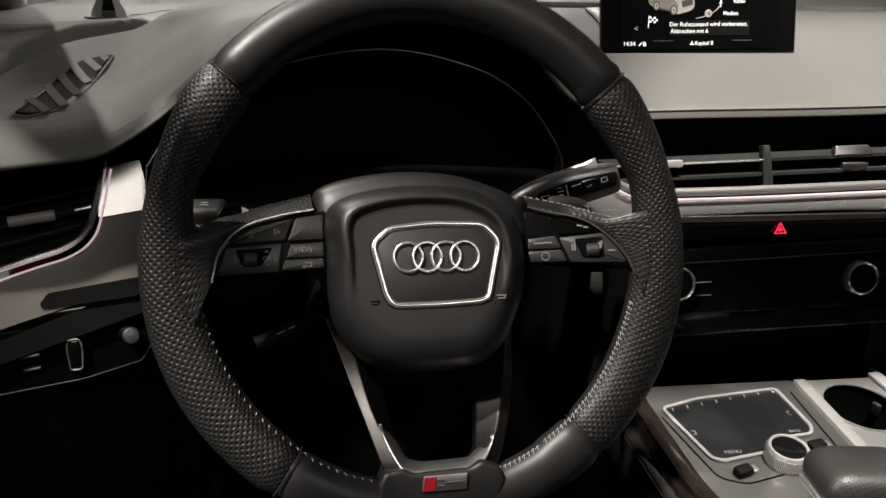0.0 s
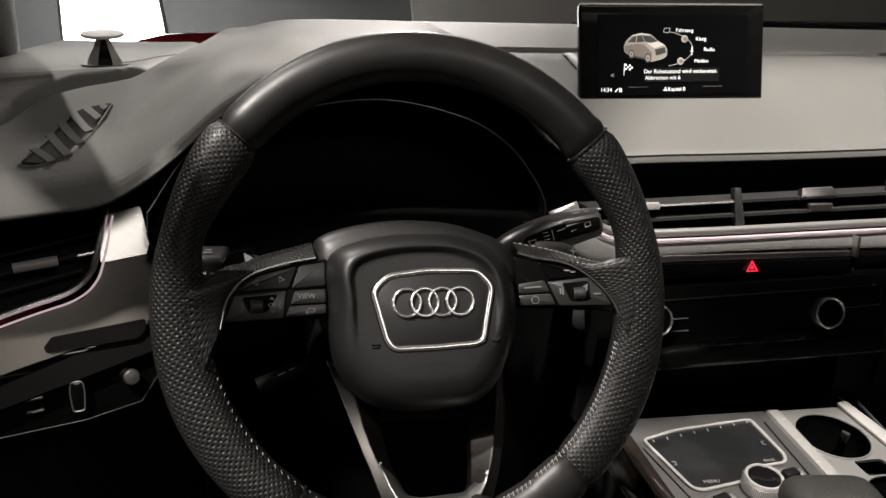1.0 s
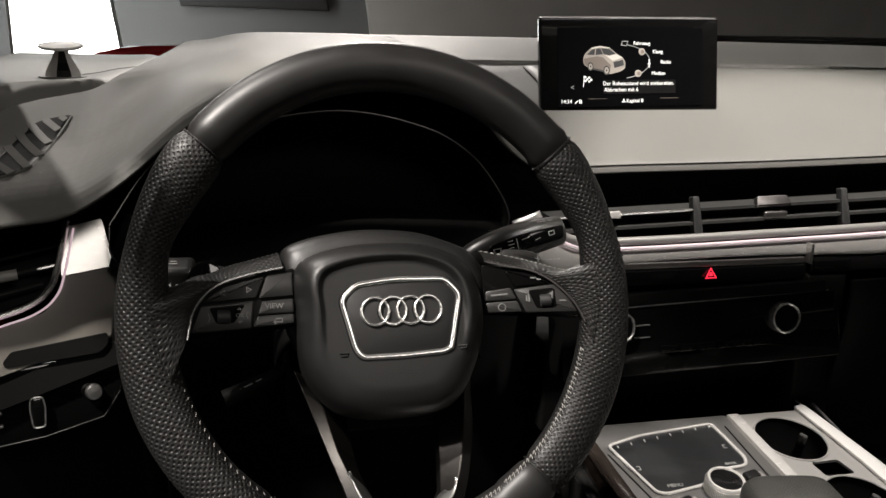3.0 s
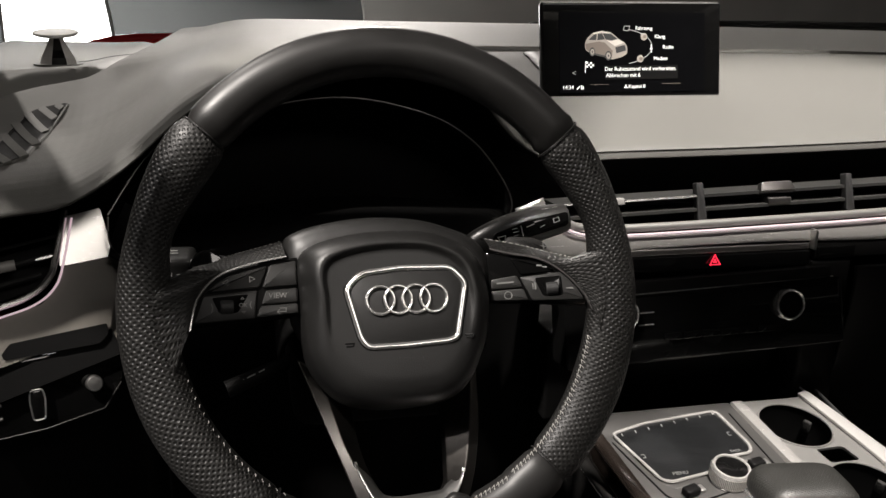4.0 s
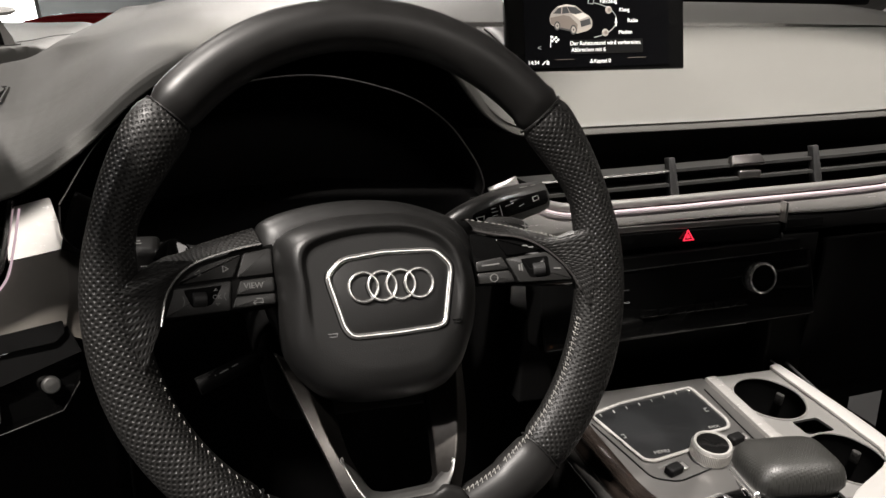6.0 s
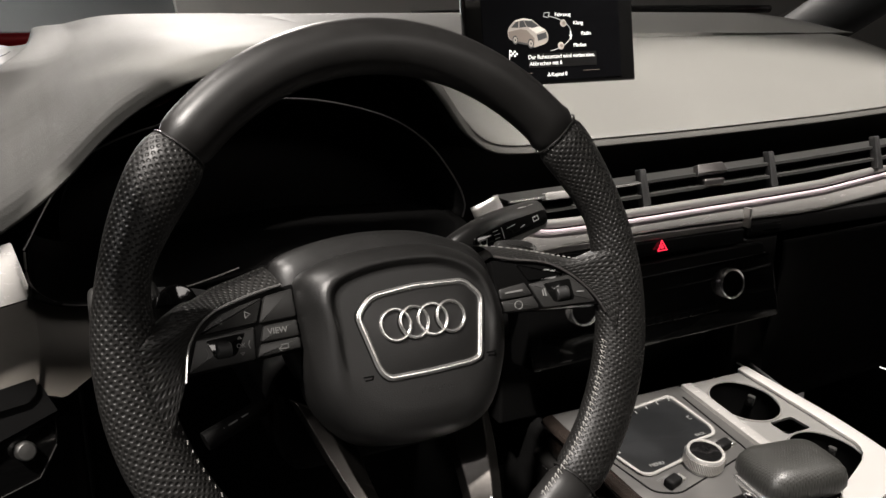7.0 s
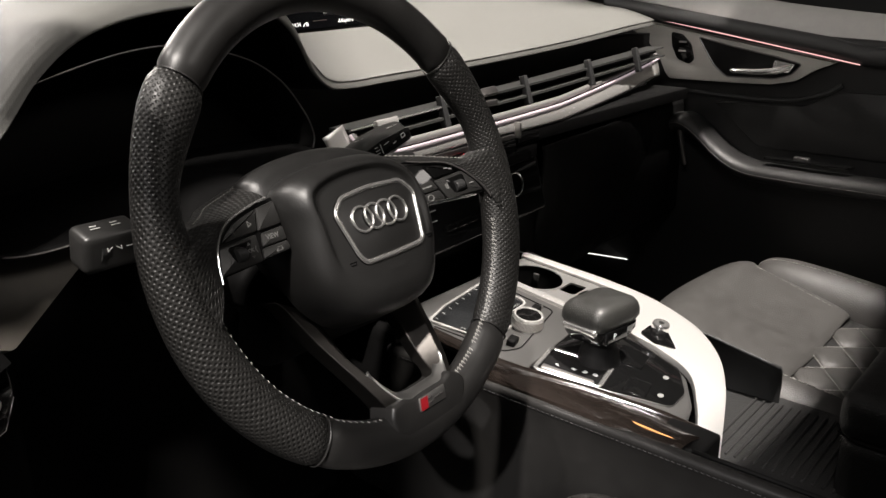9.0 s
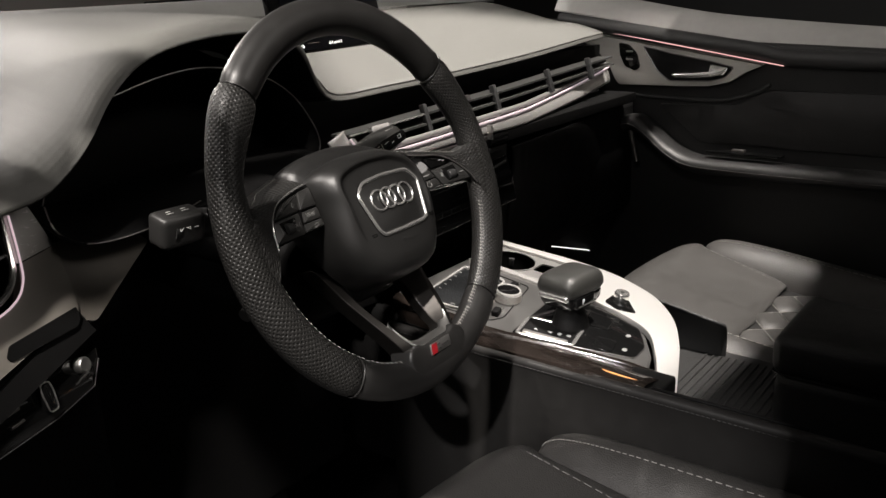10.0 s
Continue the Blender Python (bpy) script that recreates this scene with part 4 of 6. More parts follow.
SEAM_L, SEAM_R, LOW, LOW_L = 48.0, 51.0, 138.5, 146.0
part("rim_top", rim_piece(-SEAM_L + 0.15, SEAM_R - 0.15), LEATHER, wheel, "smooth black leather rim section")
part("rim_bottom", rim_piece(LOW + 0.15, 360 - LOW_L - 0.15), LEATHER, wheel, "smooth black leather rim section")
for s in (-1, 1):
    lo, hi = (SEAM_L, LOW_L) if s < 0 else (SEAM_R, LOW)
    g = part("grip", rim_piece(s * (lo + 0.1), s * (hi - 0.1)), PERF, wheel, "perforated black leather grip")
    for d in (s * lo, s * hi):
        part("seam_piping", tube([rim_point(d, 2 * math.pi * k / 32, -0.0007) for k in range(32)], 0.0007, 6, closed=True), LEATHER, g, "raised leather seam")
    bars = []
    many = 30 if s < 0 else 44
    for i in range(many):
        d = s * (104 + i * (hi + 26 - 104) / many)
        a, b = rim_point(d, radians(162), 0.0001), rim_point(d + s * 0.6, radians(154 if s < 0 else 147), 0.0002)
        bars.append(tube([a, (a + b) / 2 + (WM.to_3x3() @ Vector((0, 0, 0.0004))), b], 0.00032, 5))
        if s > 0:
            c = rim_point(d + s * 1.0, radians(155), 0.0002)
            bars.append(tube([a, c], 0.0003, 5))
    tagged(part("stitching", joined(bars), STITCH, g, "pale cross stitching"), kind="stuff")

PAD = [(-0.0750, 0.0145), (-0.0765, 0.034), (-0.0728, 0.0470), (-0.0613, 0.0545), (-0.0406, 0.0597), (-0.0196, 0.0618), (0.0014, 0.0618), (0.0227, 0.060), (0.0437, 0.0526), (0.0559, 0.0434), (0.0633, 0.030),
       (0.067, 0.0061), (0.0634, -0.0191), (0.0563, -0.0374), (0.046, -0.0552), (0.0279, -0.0671), (-0.0095, -0.0700), (-0.0412, -0.0650), (-0.0582, -0.0525), (-0.0707, -0.033), (-0.0745, -0.0098)]
pad_line = [(q.x, q.y) for q in catmull([(x, y, 0) for x, y in PAD], 3, closed=True)]


def pad_row(k, w, r):
    """One loop of the cover; r: the ridge's rise, which fades towards the bottom."""
    out = []
    for x, y in pad_line:
        f = min(max((y + 0.050) / 0.075, 0), 1)
        out.append(HM @ Vector((-0.0045 + (x + 0.0045) * k, -0.004 + (y + 0.004) * k, w + r * f * f * (3 - 2 * f))))
    return out


hub = part("airbag_cover", grid_mesh([pad_row(*q) for q in ((1.0, -0.052, 0), (1.0, -0.030, 0), (0.992, -0.022, 0), (0.97, -0.0145, 0), (0.935, -0.0085, 0.0004), (0.89, -0.0048, 0.0018), (0.845, -0.0026, 0.0038), (0.80, -0.0013, 0.0052), (0.77, -0.0007, 0.0050), (0.748, -0.0003, 0.0034), (0.728, 0.0, 0.0012), (0.705, 0.0003, 0.0002), (0.66, 0.0006, 0), (0.5, 0.0008, 0), (0.25, 0.001, 0), (0.02, 0.001, 0))], close_v=True), PADMAT, wheel, "matt black airbag cover", angle=60)
SURROUND = [(-0.086, 0.0463), (-0.0843, 0.0605), (-0.0785, 0.0668), (-0.0624, 0.0722), (-0.0362, 0.0766), (-0.0098, 0.0776), (0.0214, 0.0745), (0.0479, 0.0660), (0.0656, 0.0565), (0.0756, 0.0381), (0.072, 0.010), (0.058, -0.030), (0.030, -0.052), (-0.010, -0.056), (-0.050, -0.046), (-0.076, -0.012), (-0.085, 0.018)]
sl = [(q.x, q.y) for q in catmull([(x, y, 0) for x, y in SURROUND], 3, closed=True)]


def sur_loop(k, w):
    return [HM @ Vector((-0.005 + (x + 0.005) * k, y * k, w)) for x, y in sl]


part("hub_surround", grid_mesh([sur_loop(0.93, -0.068), sur_loop(0.99, -0.056), sur_loop(1.0, -0.047), sur_loop(0.985, -0.039), sur_loop(0.94, -0.0325), sur_loop(0.87, -0.0285), sur_loop(0.78, -0.027), sur_loop(0.5, -0.027)], close_v=True), PADMAT, wheel, "matt black hub surround")
EMB = rounded([(-0.0432, 0.0155), (-0.0322, 0.0262), (-0.0035, 0.0292), (0.0335, 0.0280), (0.0440, 0.0162), (0.0350, -0.0228), (0.0290, -0.0252), (-0.0001, -0.0266), (-0.0295, -0.0266), (-0.0345, -0.0205)], 0.005, 4)
emb = part("emblem_plate", prism([(x * 0.97, y * 0.97) for x, y in EMB], -0.006, 0.0012, HM, 0.0008), PADMAT, wheel, "dark plate of the emblem")
part("plate_groove", tube([HM @ Vector((x * 1.045, y * 1.05, 0.0006)) for x, y in EMB], 0.0011, 8, closed=True), BLACK, emb, "dark joint round the frame")
part("emblem_frame", tube([HM @ Vector((x, y, 0.0014)) for x, y in EMB], 0.0021, 10, closed=True, flat=0.75, up=HM.to_3x3() @ Vector((0, 0, 1))), CHROME, emb, "polished chrome frame")
for i in range(4):
    c = Vector((-0.0193 + i * 0.0129, 0.0060, 0))
    line = [c + Vector((0.0098 * math.cos(a), 0.0100 * math.sin(a), 0.0022 + 0.0005 * math.cos(a) * (-1) ** i)) for a in (2 * math.pi * k / 48 for k in range(48))]
    part("ring", tube([HM @ q for q in line], 0.00125, 10, closed=True, up=HM.to_3x3() @ Vector((0, 0, 1))), CHROME, emb, "polished chrome ring")
    part("ring_groove", tube([HM @ (c + (q - c) * 1.09 - Vector((0, 0, 0.0017))) for q in line], 0.0010, 6, closed=True), BLACK, emb, "dark groove round the ring")
part("embossing", lettering("AIRBAG", 0.0066, HM @ Matrix.Translation((0.0014, -0.0373, 0.0008)), 0.0003), PADMAT, hub, "embossed word", smooth=False)
for x, y in ((-0.0428, -0.0241), (0.0436, -0.0226)):
    part("horn_sign", strokes([((x - 0.003, y + 0.001), (x + 0.003, y + 0.001)), ((x - 0.0022, y - 0.001), (x + 0.0022, y - 0.001)), ((x + 0.003, y + 0.001), (x + 0.0022, y - 0.001))], 0.0008, 0.0007, HM @ Matrix.Translation((0, 0, 0.0004))), PIANO, hub, "small black horn sign")

# horizontal spokes with their key blocks, which stand back from the airbag cover
for s in (-1, 1):
    KM = HM @ Matrix.Translation((s * 0.08, 0, -0.019)) @ Matrix.Rotation(-s * 0.211, 4, "Y")

    def key(name, pts, top, mat, parent, label, r=0.0018):
        pts = pts if s < 0 else pts[::-1]
        return part(name, prism(rounded(pts, r), -0.006, top, KM, 0.0011), mat, parent, label)

    if s < 0:
        trim = [(-0.0718, -0.0070), (-0.0683, 0.0097), (-0.0639, 0.0186), (-0.0579, 0.0260), (-0.0504, 0.0315), (-0.0425, 0.0350), (-0.0325, 0.0381), (-0.0183, 0.0417), (-0.0031, 0.0445)]
        edge = [(106, 2.2), (99, 2.0), (92, 1.95), (86, 2.1), (-0.1475, 0.0350, -0.012), (-0.1354, 0.0378, -0.022), (-0.1217, 0.0431, -0.034), (-0.1052, 0.0472, -0.040), (-0.0851, 0.0522, -0.046)]
        block = [(-0.0706, -0.0030), (-0.0672, 0.0097), (-0.0630, 0.0180), (-0.0572, 0.0252), (-0.0498, 0.0306), (-0.042, 0.0340), (-0.032, 0.0370), (-0.018, 0.0405), (0.006, 0.0450), (0.006, 0.0028)]
    else:
        trim = [(0.0635, -0.0090), (0.0595, 0.0019), (0.0548, 0.0097), (0.0492, 0.0168), (0.0414, 0.0245), (0.0314, 0.0316), (0.0210, 0.0357), (0.0062, 0.0392), (-0.0094, 0.0440)]
        edge = [(103, 2.2), (96, 2.0), (91, 1.95), (86, 2.0), (81, 2.3), (0.1349, 0.0295, -0.010), (0.1188, 0.0353, -0.022), (0.1000, 0.0420, -0.036), (0.0735, 0.0484, -0.046)]
        block = [(0.0611, -0.0026), (0.0588, 0.0019), (0.0541, 0.0092), (0.0486, 0.0162), (0.0408, 0.0238), (0.0309, 0.0308), (0.0206, 0.0348), (0.0062, 0.0382), (-0.012, 0.0420), (-0.012, 0.0055)]
    rows = []
    for (x, y), e in zip(trim, edge):
        a = KM @ Vector((x, y, 0.0005))
        b = rim_point(s * e[0], e[1], -0.001) if len(e) == 2 else WM @ Vector(e)
        up = WM.to_3x3() @ Vector((0, 0, 1))
        lift = 0.0022 if len(e) == 2 else 0.0045
        rows.append([a - 0.010 * up, a, a + (b - a) * 0.3 + lift * up, a + (b - a) * 0.65 + lift * 0.9 * up, b, b - 0.012 * up])
    cols = [catmull([r[j] for r in rows], 4) for j in range(6)]
    web = [catmull([c[i] for c in cols], 2) for i in range(len(cols[0]))]
    part("spoke_leather", grid_mesh(web, uv=lambda i, j: (0.0044 * i, 0.0034 * j)), PERF, wheel, "perforated leather spoke cover", angle=60)
    kb = part("key_block", prism(rounded(block if s < 0 else block[::-1], 0.002), -0.022, -0.0012, KM, 0.001), BLACK if s < 0 else PIANO, wheel, "black control key block")
    # Right line gets darker metal: the shade on that side put into its colour.
    part("chrome_line", tube([KM @ Vector((v.x, v.y, 0.0012)) for v in catmull([(x, y, 0) for x, y in trim], 5)], 0.00085, 8), CHROME if s < 0 else DARKMETAL, kb, "thin chrome trim line")
    if s < 0:
        key("key", [(-0.0605, 0.0190), (-0.0525, 0.0262), (-0.0446, 0.0305), (-0.0307, 0.0346), (-0.0172, 0.0378), (-0.0232, 0.0224)], 0.0010, KEY, kb, "satin arrow key")
        key("key", [(-0.0152, 0.0384), (0.004, 0.0415), (0.004, 0.0238), (-0.0212, 0.0220)], 0.0010, KEY, kb, "satin key")
        low = key("key", [(-0.0622, 0.0170), (-0.0246, 0.0204), (-0.0270, 0.0004), (-0.0690, -0.0020)], 0.0002, KEY, kb, "satin key with roller")
        key("roller_scoop", [(-0.0575, 0.0160), (-0.0300, 0.0183), (-0.0385, 0.0040), (-0.0520, 0.0032)], 0.0004, PIANO, kb, "dark scoop round the roller", 0.003)
        key("key", [(-0.0187, 0.0200), (0.004, 0.0218), (0.004, 0.0114), (-0.0222, 0.0101)], 0.0008, KEY, kb, "satin key")
        key("key", [(-0.0226, 0.0091), (0.004, 0.0105), (0.004, 0.0036), (-0.0258, 0.0012)], 0.0008, KEY, kb, "satin key")
        rx, ry = -0.0466, 0.0088
        SM = KM @ Matrix.Translation((0, 0, 0.0010))
        for x, y, d in ((-0.0468, 0.0260, -1), (-0.0287, 0.0283, 1)):
            part("arrow_sign", strokes([((x - 0.0014 * d, y + 0.0019), (x - 0.0014 * d, y - 0.0019)), ((x - 0.0014 * d, y + 0.0019), (x + 0.0022 * d, y)), ((x - 0.0014 * d, y - 0.0019), (x + 0.0022 * d, y))], 0.00045, 0.0002, SM), GREY_INK, kb, "pale arrow")
        part("lettering", lettering("VIEW", 0.0056, KM @ Matrix.Translation((-0.0105, 0.0160, 0.0012))), GREY_INK, kb, "pale printed word", smooth=False)
        part("lettering", lettering("OK", 0.0040, KM @ Matrix.Translation((-0.0352, 0.0098, 0.0006))), GREY_INK, kb, "pale printed word", smooth=False)
        part("arrow_sign", strokes([((-0.0095, 0.0072), (-0.005, 0.0072)), ((-0.005, 0.0072), (-0.005, 0.0045)), ((-0.005, 0.0045), (-0.0115, 0.0045)), ((-0.0115, 0.0045), (-0.0098, 0.0060)), ((-0.0115, 0.0045), (-0.0098, 0.0031))], 0.0005, 0.0002, SM), GREY_INK, kb, "pale return arrow")
        for b in ([(-0.0570, 0.0112), (-0.0560, 0.0082), (-0.0570, 0.0052)], [(-0.0295, 0.0122), (-0.0305, 0.0100), (-0.0295, 0.0076)]):
            part("bracket_sign", strokes(list(zip(b, b[1:])), 0.0005, 0.0002, KM @ Matrix.Translation((0, 0, 0.0004))), GREY_INK, kb, "pale bracket")
        for x, y, d in ((-0.0355, 0.0142, 1), (-0.0350, 0.0056, -1)):
            part("arrow_sign", strokes([((x - 0.0012, y), (x + 0.0012, y)), ((x - 0.0012, y), (x, y + 0.0014 * d)), ((x + 0.0012, y), (x, y + 0.0014 * d))], 0.0004, 0.0002, KM @ Matrix.Translation((0, 0, 0.0004))), GREY_INK, kb, "pale arrow")
    else:
        key("key", [(0.0115, 0.0207), (0.0433, 0.0222), (0.0536, 0.0103), (0.0588, -0.0002), (0.0194, 0.0021)], 0.0002, KEY, kb, "satin key with roller")
        key("key", [(-0.0105, 0.0205), (0.0092, 0.0222), (0.0130, 0.0128), (-0.0108, 0.0128)], 0.0008, KEY, kb, "satin key")
        key("key", [(-0.0110, 0.0118), (0.0133, 0.0118), (0.0165, 0.0028), (-0.0117, 0.0040)], 0.0008, KEY, kb, "satin key")
        key("key", [(0.0125, 0.0225), (0.0055, 0.0362), (0.0206, 0.0333), (0.0303, 0.0294), (0.0395, 0.0232)], 0.0006, PIANO, kb, "glossy black star key")
        key("roller_scoop", [(0.0215, 0.0195), (0.0435, 0.0200), (0.0440, 0.0035), (0.0275, 0.0038)], 0.0004, PIANO, kb, "dark scoop round the roller", 0.003)
        rx, ry = 0.0352, 0.0100
        for bit in ([((-0.006, 0.0170), (0.006, 0.0172))], [((0.0208, 0.0145), (0.0208, 0.0110))], [((0.0226, 0.0150), (0.0226, 0.0105))], [((0.0462, 0.0092), (0.0505, 0.0088))], [((0.0255, 0.0285), (0.0285, 0.0282))], [((0.030, 0.0270), (0.0325, 0.0266))]):
            part("key_sign", strokes(bit, 0.0011, 0.0002, KM @ Matrix.Translation((0, 0, 0.0010))), GREY_INK, kb, "small pale sign")
        part("wheel_sign", tube([KM @ Vector((0.0014 + 0.0028 * math.cos(a), 0.0072 + 0.0028 * math.sin(a), 0.001)) for a in (2 * math.pi * k / 16 for k in range(16))], 0.0004, 5, closed=True), GREY_INK, kb, "pale heated wheel sign")
    rm = KM @ Matrix.Translation((rx, ry, -0.0004)) @ Matrix.Rotation(radians(90), 4, "Y") @ Matrix.Translation((0, 0, -0.0044))
    part("roller", lathe([(0.0046, 0), (0.0050, 0.0008), (0.0050, 0.0080), (0.0046, 0.0088)], rm, 22), DARK, kb, "ribbed roller", smooth=False)
    st = catmull([WM @ Vector(e) for e in edge if len(e) == 3], 6)
    lift = WM.to_3x3() @ Vector((0, 0, 0.0012))
    tagged(part("spoke_stitching", joined([tube([a + lift, a + (b - a) * 0.55 + lift], 0.00045, 5) for a, b in zip(st, st[1:])]), STITCH, wheel, "pale stitching"), kind="stuff")

# lower spokes: each a bar with an outer face, a ridge and an inner face, stepping forward towards the rim
LEGS = {-1: [((-0.0760, -0.040, -0.046), (-0.0590, -0.052, -0.042), (-0.040, -0.060, -0.052)), ((-0.0734, -0.0471, -0.040), (-0.0567, -0.0616, -0.036), (-0.0382, -0.0718, -0.046)), ((-0.0637, -0.0737, -0.030), (-0.0522, -0.0792, -0.026), (-0.0361, -0.092, -0.036)),
             ((-0.0559, -0.0953, -0.018), (-0.0466, -0.0984, -0.014), (-0.0327, -0.1113, -0.024)), ((-0.0483, -0.1154, -0.006), (-0.0391, -0.1163, -0.002), (-0.029, -0.1216, -0.012)), ((-0.0418, -0.133, 0.003), (-0.0305, -0.135, 0.008), (-0.0236, -0.1326, -0.002)), ((-0.0375, -0.1440, 0.006), (-0.0285, -0.1420, 0.010), (-0.0200, -0.1400, 0.004))],
        1: [((0.0640, -0.046, -0.046), (0.0575, -0.052, -0.042), (0.034, -0.066, -0.052)), ((0.0616, -0.0595, -0.040), (0.0556, -0.0653, -0.036), (0.0327, -0.0793, -0.046)), ((0.0598, -0.0846, -0.030), (0.0519, -0.0855, -0.026), (0.0325, -0.0897, -0.036)),
            ((0.0551, -0.1039, -0.018), (0.0464, -0.1058, -0.014), (0.0305, -0.1091, -0.024)), ((0.049, -0.1222, -0.006), (0.0397, -0.1225, -0.002), (0.0278, -0.1247, -0.012)), ((0.0422, -0.1380, 0.003), (0.0304, -0.1365, 0.008), (0.0254, -0.1335, -0.002)), ((0.0385, -0.1460, 0.006), (0.0270, -0.1425, 0.010), (0.0195, -0.1400, 0.004))]}
for s in (-1, 1):
    rows = []
    for a, b, c in LEGS[s]:
        a, b, c = Vector(a), Vector(b), Vector(c)
        rows.append([WM @ q for q in (a - Vector((0, 0, 0.022)), a - Vector((0, 0, 0.003)), a, b, c, c - Vector((0, 0, 0.014)))])
    cols = [catmull([r[j] for r in rows], 4) for j in range(6)]
    part("lower_spoke", grid_mesh([[c[i] for c in cols] for i in range(len(cols[0]))], close_v=True, cap=True), SPOKE, wheel, "satin metal lower spoke", angle=25, bevel=0.0009)
base = rounded([(-0.0395, -0.1395), (-0.0268, -0.1375), (-0.018, -0.1408), (0.0191, -0.1392), (0.0282, -0.1345), (0.0408, -0.1400), (0.0450, -0.1480), (0.0410, -0.1600), (0.0344, -0.1680), (-0.0318, -0.1690), (-0.0420, -0.1600), (-0.0430, -0.1480)], 0.003)
part("spoke_base", prism(base, -0.012, 0.0150, WM, 0.0035, 3), LEATHER, wheel, "dark base of the lower spokes")
U_OUT = catmull([(-0.0416, -0.1098, -0.0035), (-0.0358, -0.1233, 0.003), (-0.0286, -0.1358, 0.0105), (-0.0235, -0.1398, 0.0130), (-0.013, -0.1414, 0.0130), (0.0116, -0.1406, 0.0130), (0.0223, -0.1392, 0.0125), (0.0294, -0.137, 0.0105), (0.0365, -0.1285, 0.003), (0.0395, -0.1208, -0.002)], 5)
U_IN = catmull([(-0.0405, -0.1109, -0.005), (-0.0296, -0.1223, -0.007), (-0.0230, -0.1322, -0.001), (-0.0183, -0.1345, 0.002), (-0.0088, -0.1358, 0.002), (0.0121, -0.1348, 0.002), (0.0202, -0.1340, 0.002), (0.0252, -0.1308, -0.001), (0.0325, -0.1275, -0.005), (0.0392, -0.1216, -0.004)], 5)
part("spoke_bar", grid_mesh([[WM @ (a + (b - a) * k + Vector((0, -0.0004, 0.0018 * math.sin(math.pi * min(k * 1.3, 1))))) for k in (0, 0.15, 0.4, 0.7, 1)] for a, b in zip(U_OUT, U_IN)]), SATIN, wheel, "bright metal inner edge of the spokes", solid=0.002)
badge = part("badge", prism(rounded([(-0.0125, -0.1430), (0.0175, -0.1420), (0.0166, -0.1530), (-0.0139, -0.1536)], 0.0008), 0.010, 0.0164, WM, 0.0004), SATIN, wheel, "metal badge with a red field")
part("red_field", prism([(-0.0120, -0.1436), (-0.0040, -0.1433), (-0.0056, -0.1528), (-0.0134, -0.1530)], 0.0158, 0.0169, WM), RED_BADGE, badge, "red enamel field")
part("plain_bars", strokes([((-0.0030, -0.1460), (0.0002, -0.1458)), ((-0.0034, -0.1502), (-0.0002, -0.1500)), ((0.0030, -0.1480), (0.0130, -0.1476))], 0.0012, 0.0006, WM @ Matrix.Translation((0, 0, 0.0163))), DARKMETAL, badge, "dark plain bars")

# paddles behind the rim
for s, pts in ((-1, [(-0.1560, 0.0340), (-0.1511, 0.0439), (-0.1448, 0.0483), (-0.1377, 0.0488), (-0.1305, 0.0438), (-0.1255, 0.0330)]), (1, [(0.0945, 0.0420), (0.1004, 0.0495), (0.1184, 0.0483), (0.1290, 0.0450), (0.1345, 0.0391), (0.1200, 0.0330), (0.1000, 0.0330)])):
    pd = part("shift_paddle", prism(rounded(pts[::-1], 0.003), -0.067, -0.060, WM, 0.002), KEY if s > 0 else PIANO, wheel, "black shift paddle")
    if s > 0:
        part("plus_sign", strokes([((0.1268, 0.0408), (0.1318, 0.0400)), ((0.1291, 0.0429), (0.1295, 0.0379))], 0.0008, 0.0004, WM @ Matrix.Translation((0, 0, -0.060))), GREY_INK, pd, "pale plus sign")

# ---------------------------------------------------------------- stalks
rs = thing("wiper_stalk", (0.10, 0.14, 1.11), "black wiper stalk with white signs beside the steering column", "control stalk")
path = catmull([(0.062, 0.135, 1.080), (0.084, 0.135, 1.097), (0.110, 0.135, 1.113), (0.143, 0.136, 1.125), (0.177, 0.138, 1.132)], 5)
rad = [0.0115 + 0.0058 * min(1, i / 8) - 0.0045 * max(0, (i - 12) / 8) ** 1.5 for i in range(len(path))]
part("arm", tube(path, rad, 16, flat=1.0), material("glossy_dark_stalk", (0.022, 0.0215, 0.0205), 0.32, vary=0.1), rs, "glossy black arm")
sm = frame_at((0.134, 0.1148, 1.1272), (1, 0.02, 0.20), (-0.17, 0.35, 1))
part("face", prism(rounded([(-0.034, -0.008), (0.038, -0.004), (0.040, 0.008), (0.0, 0.008), (-0.03, 0.004)], 0.004), -0.004, 0.0005, sm, 0.001), PIANO, rs, "glossy black face")
def signs(specs, mat, parent, m, w=0.0006):
    for lines in specs:
        part("sign", strokes(lines, w, 0.0003, m), mat, parent, "small pale sign")


signs(([((-0.026, -0.004), (-0.022, -0.004)), ((-0.0275, 0.000), (-0.0205, 0.000)), ((-0.0275, 0.000), (-0.026, -0.004)), ((-0.0205, 0.000), (-0.022, -0.004))],
       [((-0.013, 0.004), (-0.009, 0.004))], [((-0.013, 0.001), (-0.008, 0.001))], [((-0.013, -0.002), (-0.009, -0.002))], [((-0.005, 0.005), (-0.005, -0.004))],
       [((0.000, 0.003), (0.007, 0.004))], [((0.012, 0.000), (0.016, 0.001))],
       [((0.025, 0.001), (0.030, 0.0015)), ((0.025, 0.0045), (0.030, 0.005)), ((0.025, 0.001), (0.025, 0.0045)), ((0.030, 0.0015), (0.030, 0.005))]), PRINT, rs, sm @ Matrix.Translation((0, 0, 0.0005)))
tm2 = frame_at((0.139, 0.129, 1.1392), (1, 0.02, 0.14), (0, 1, -0.3))
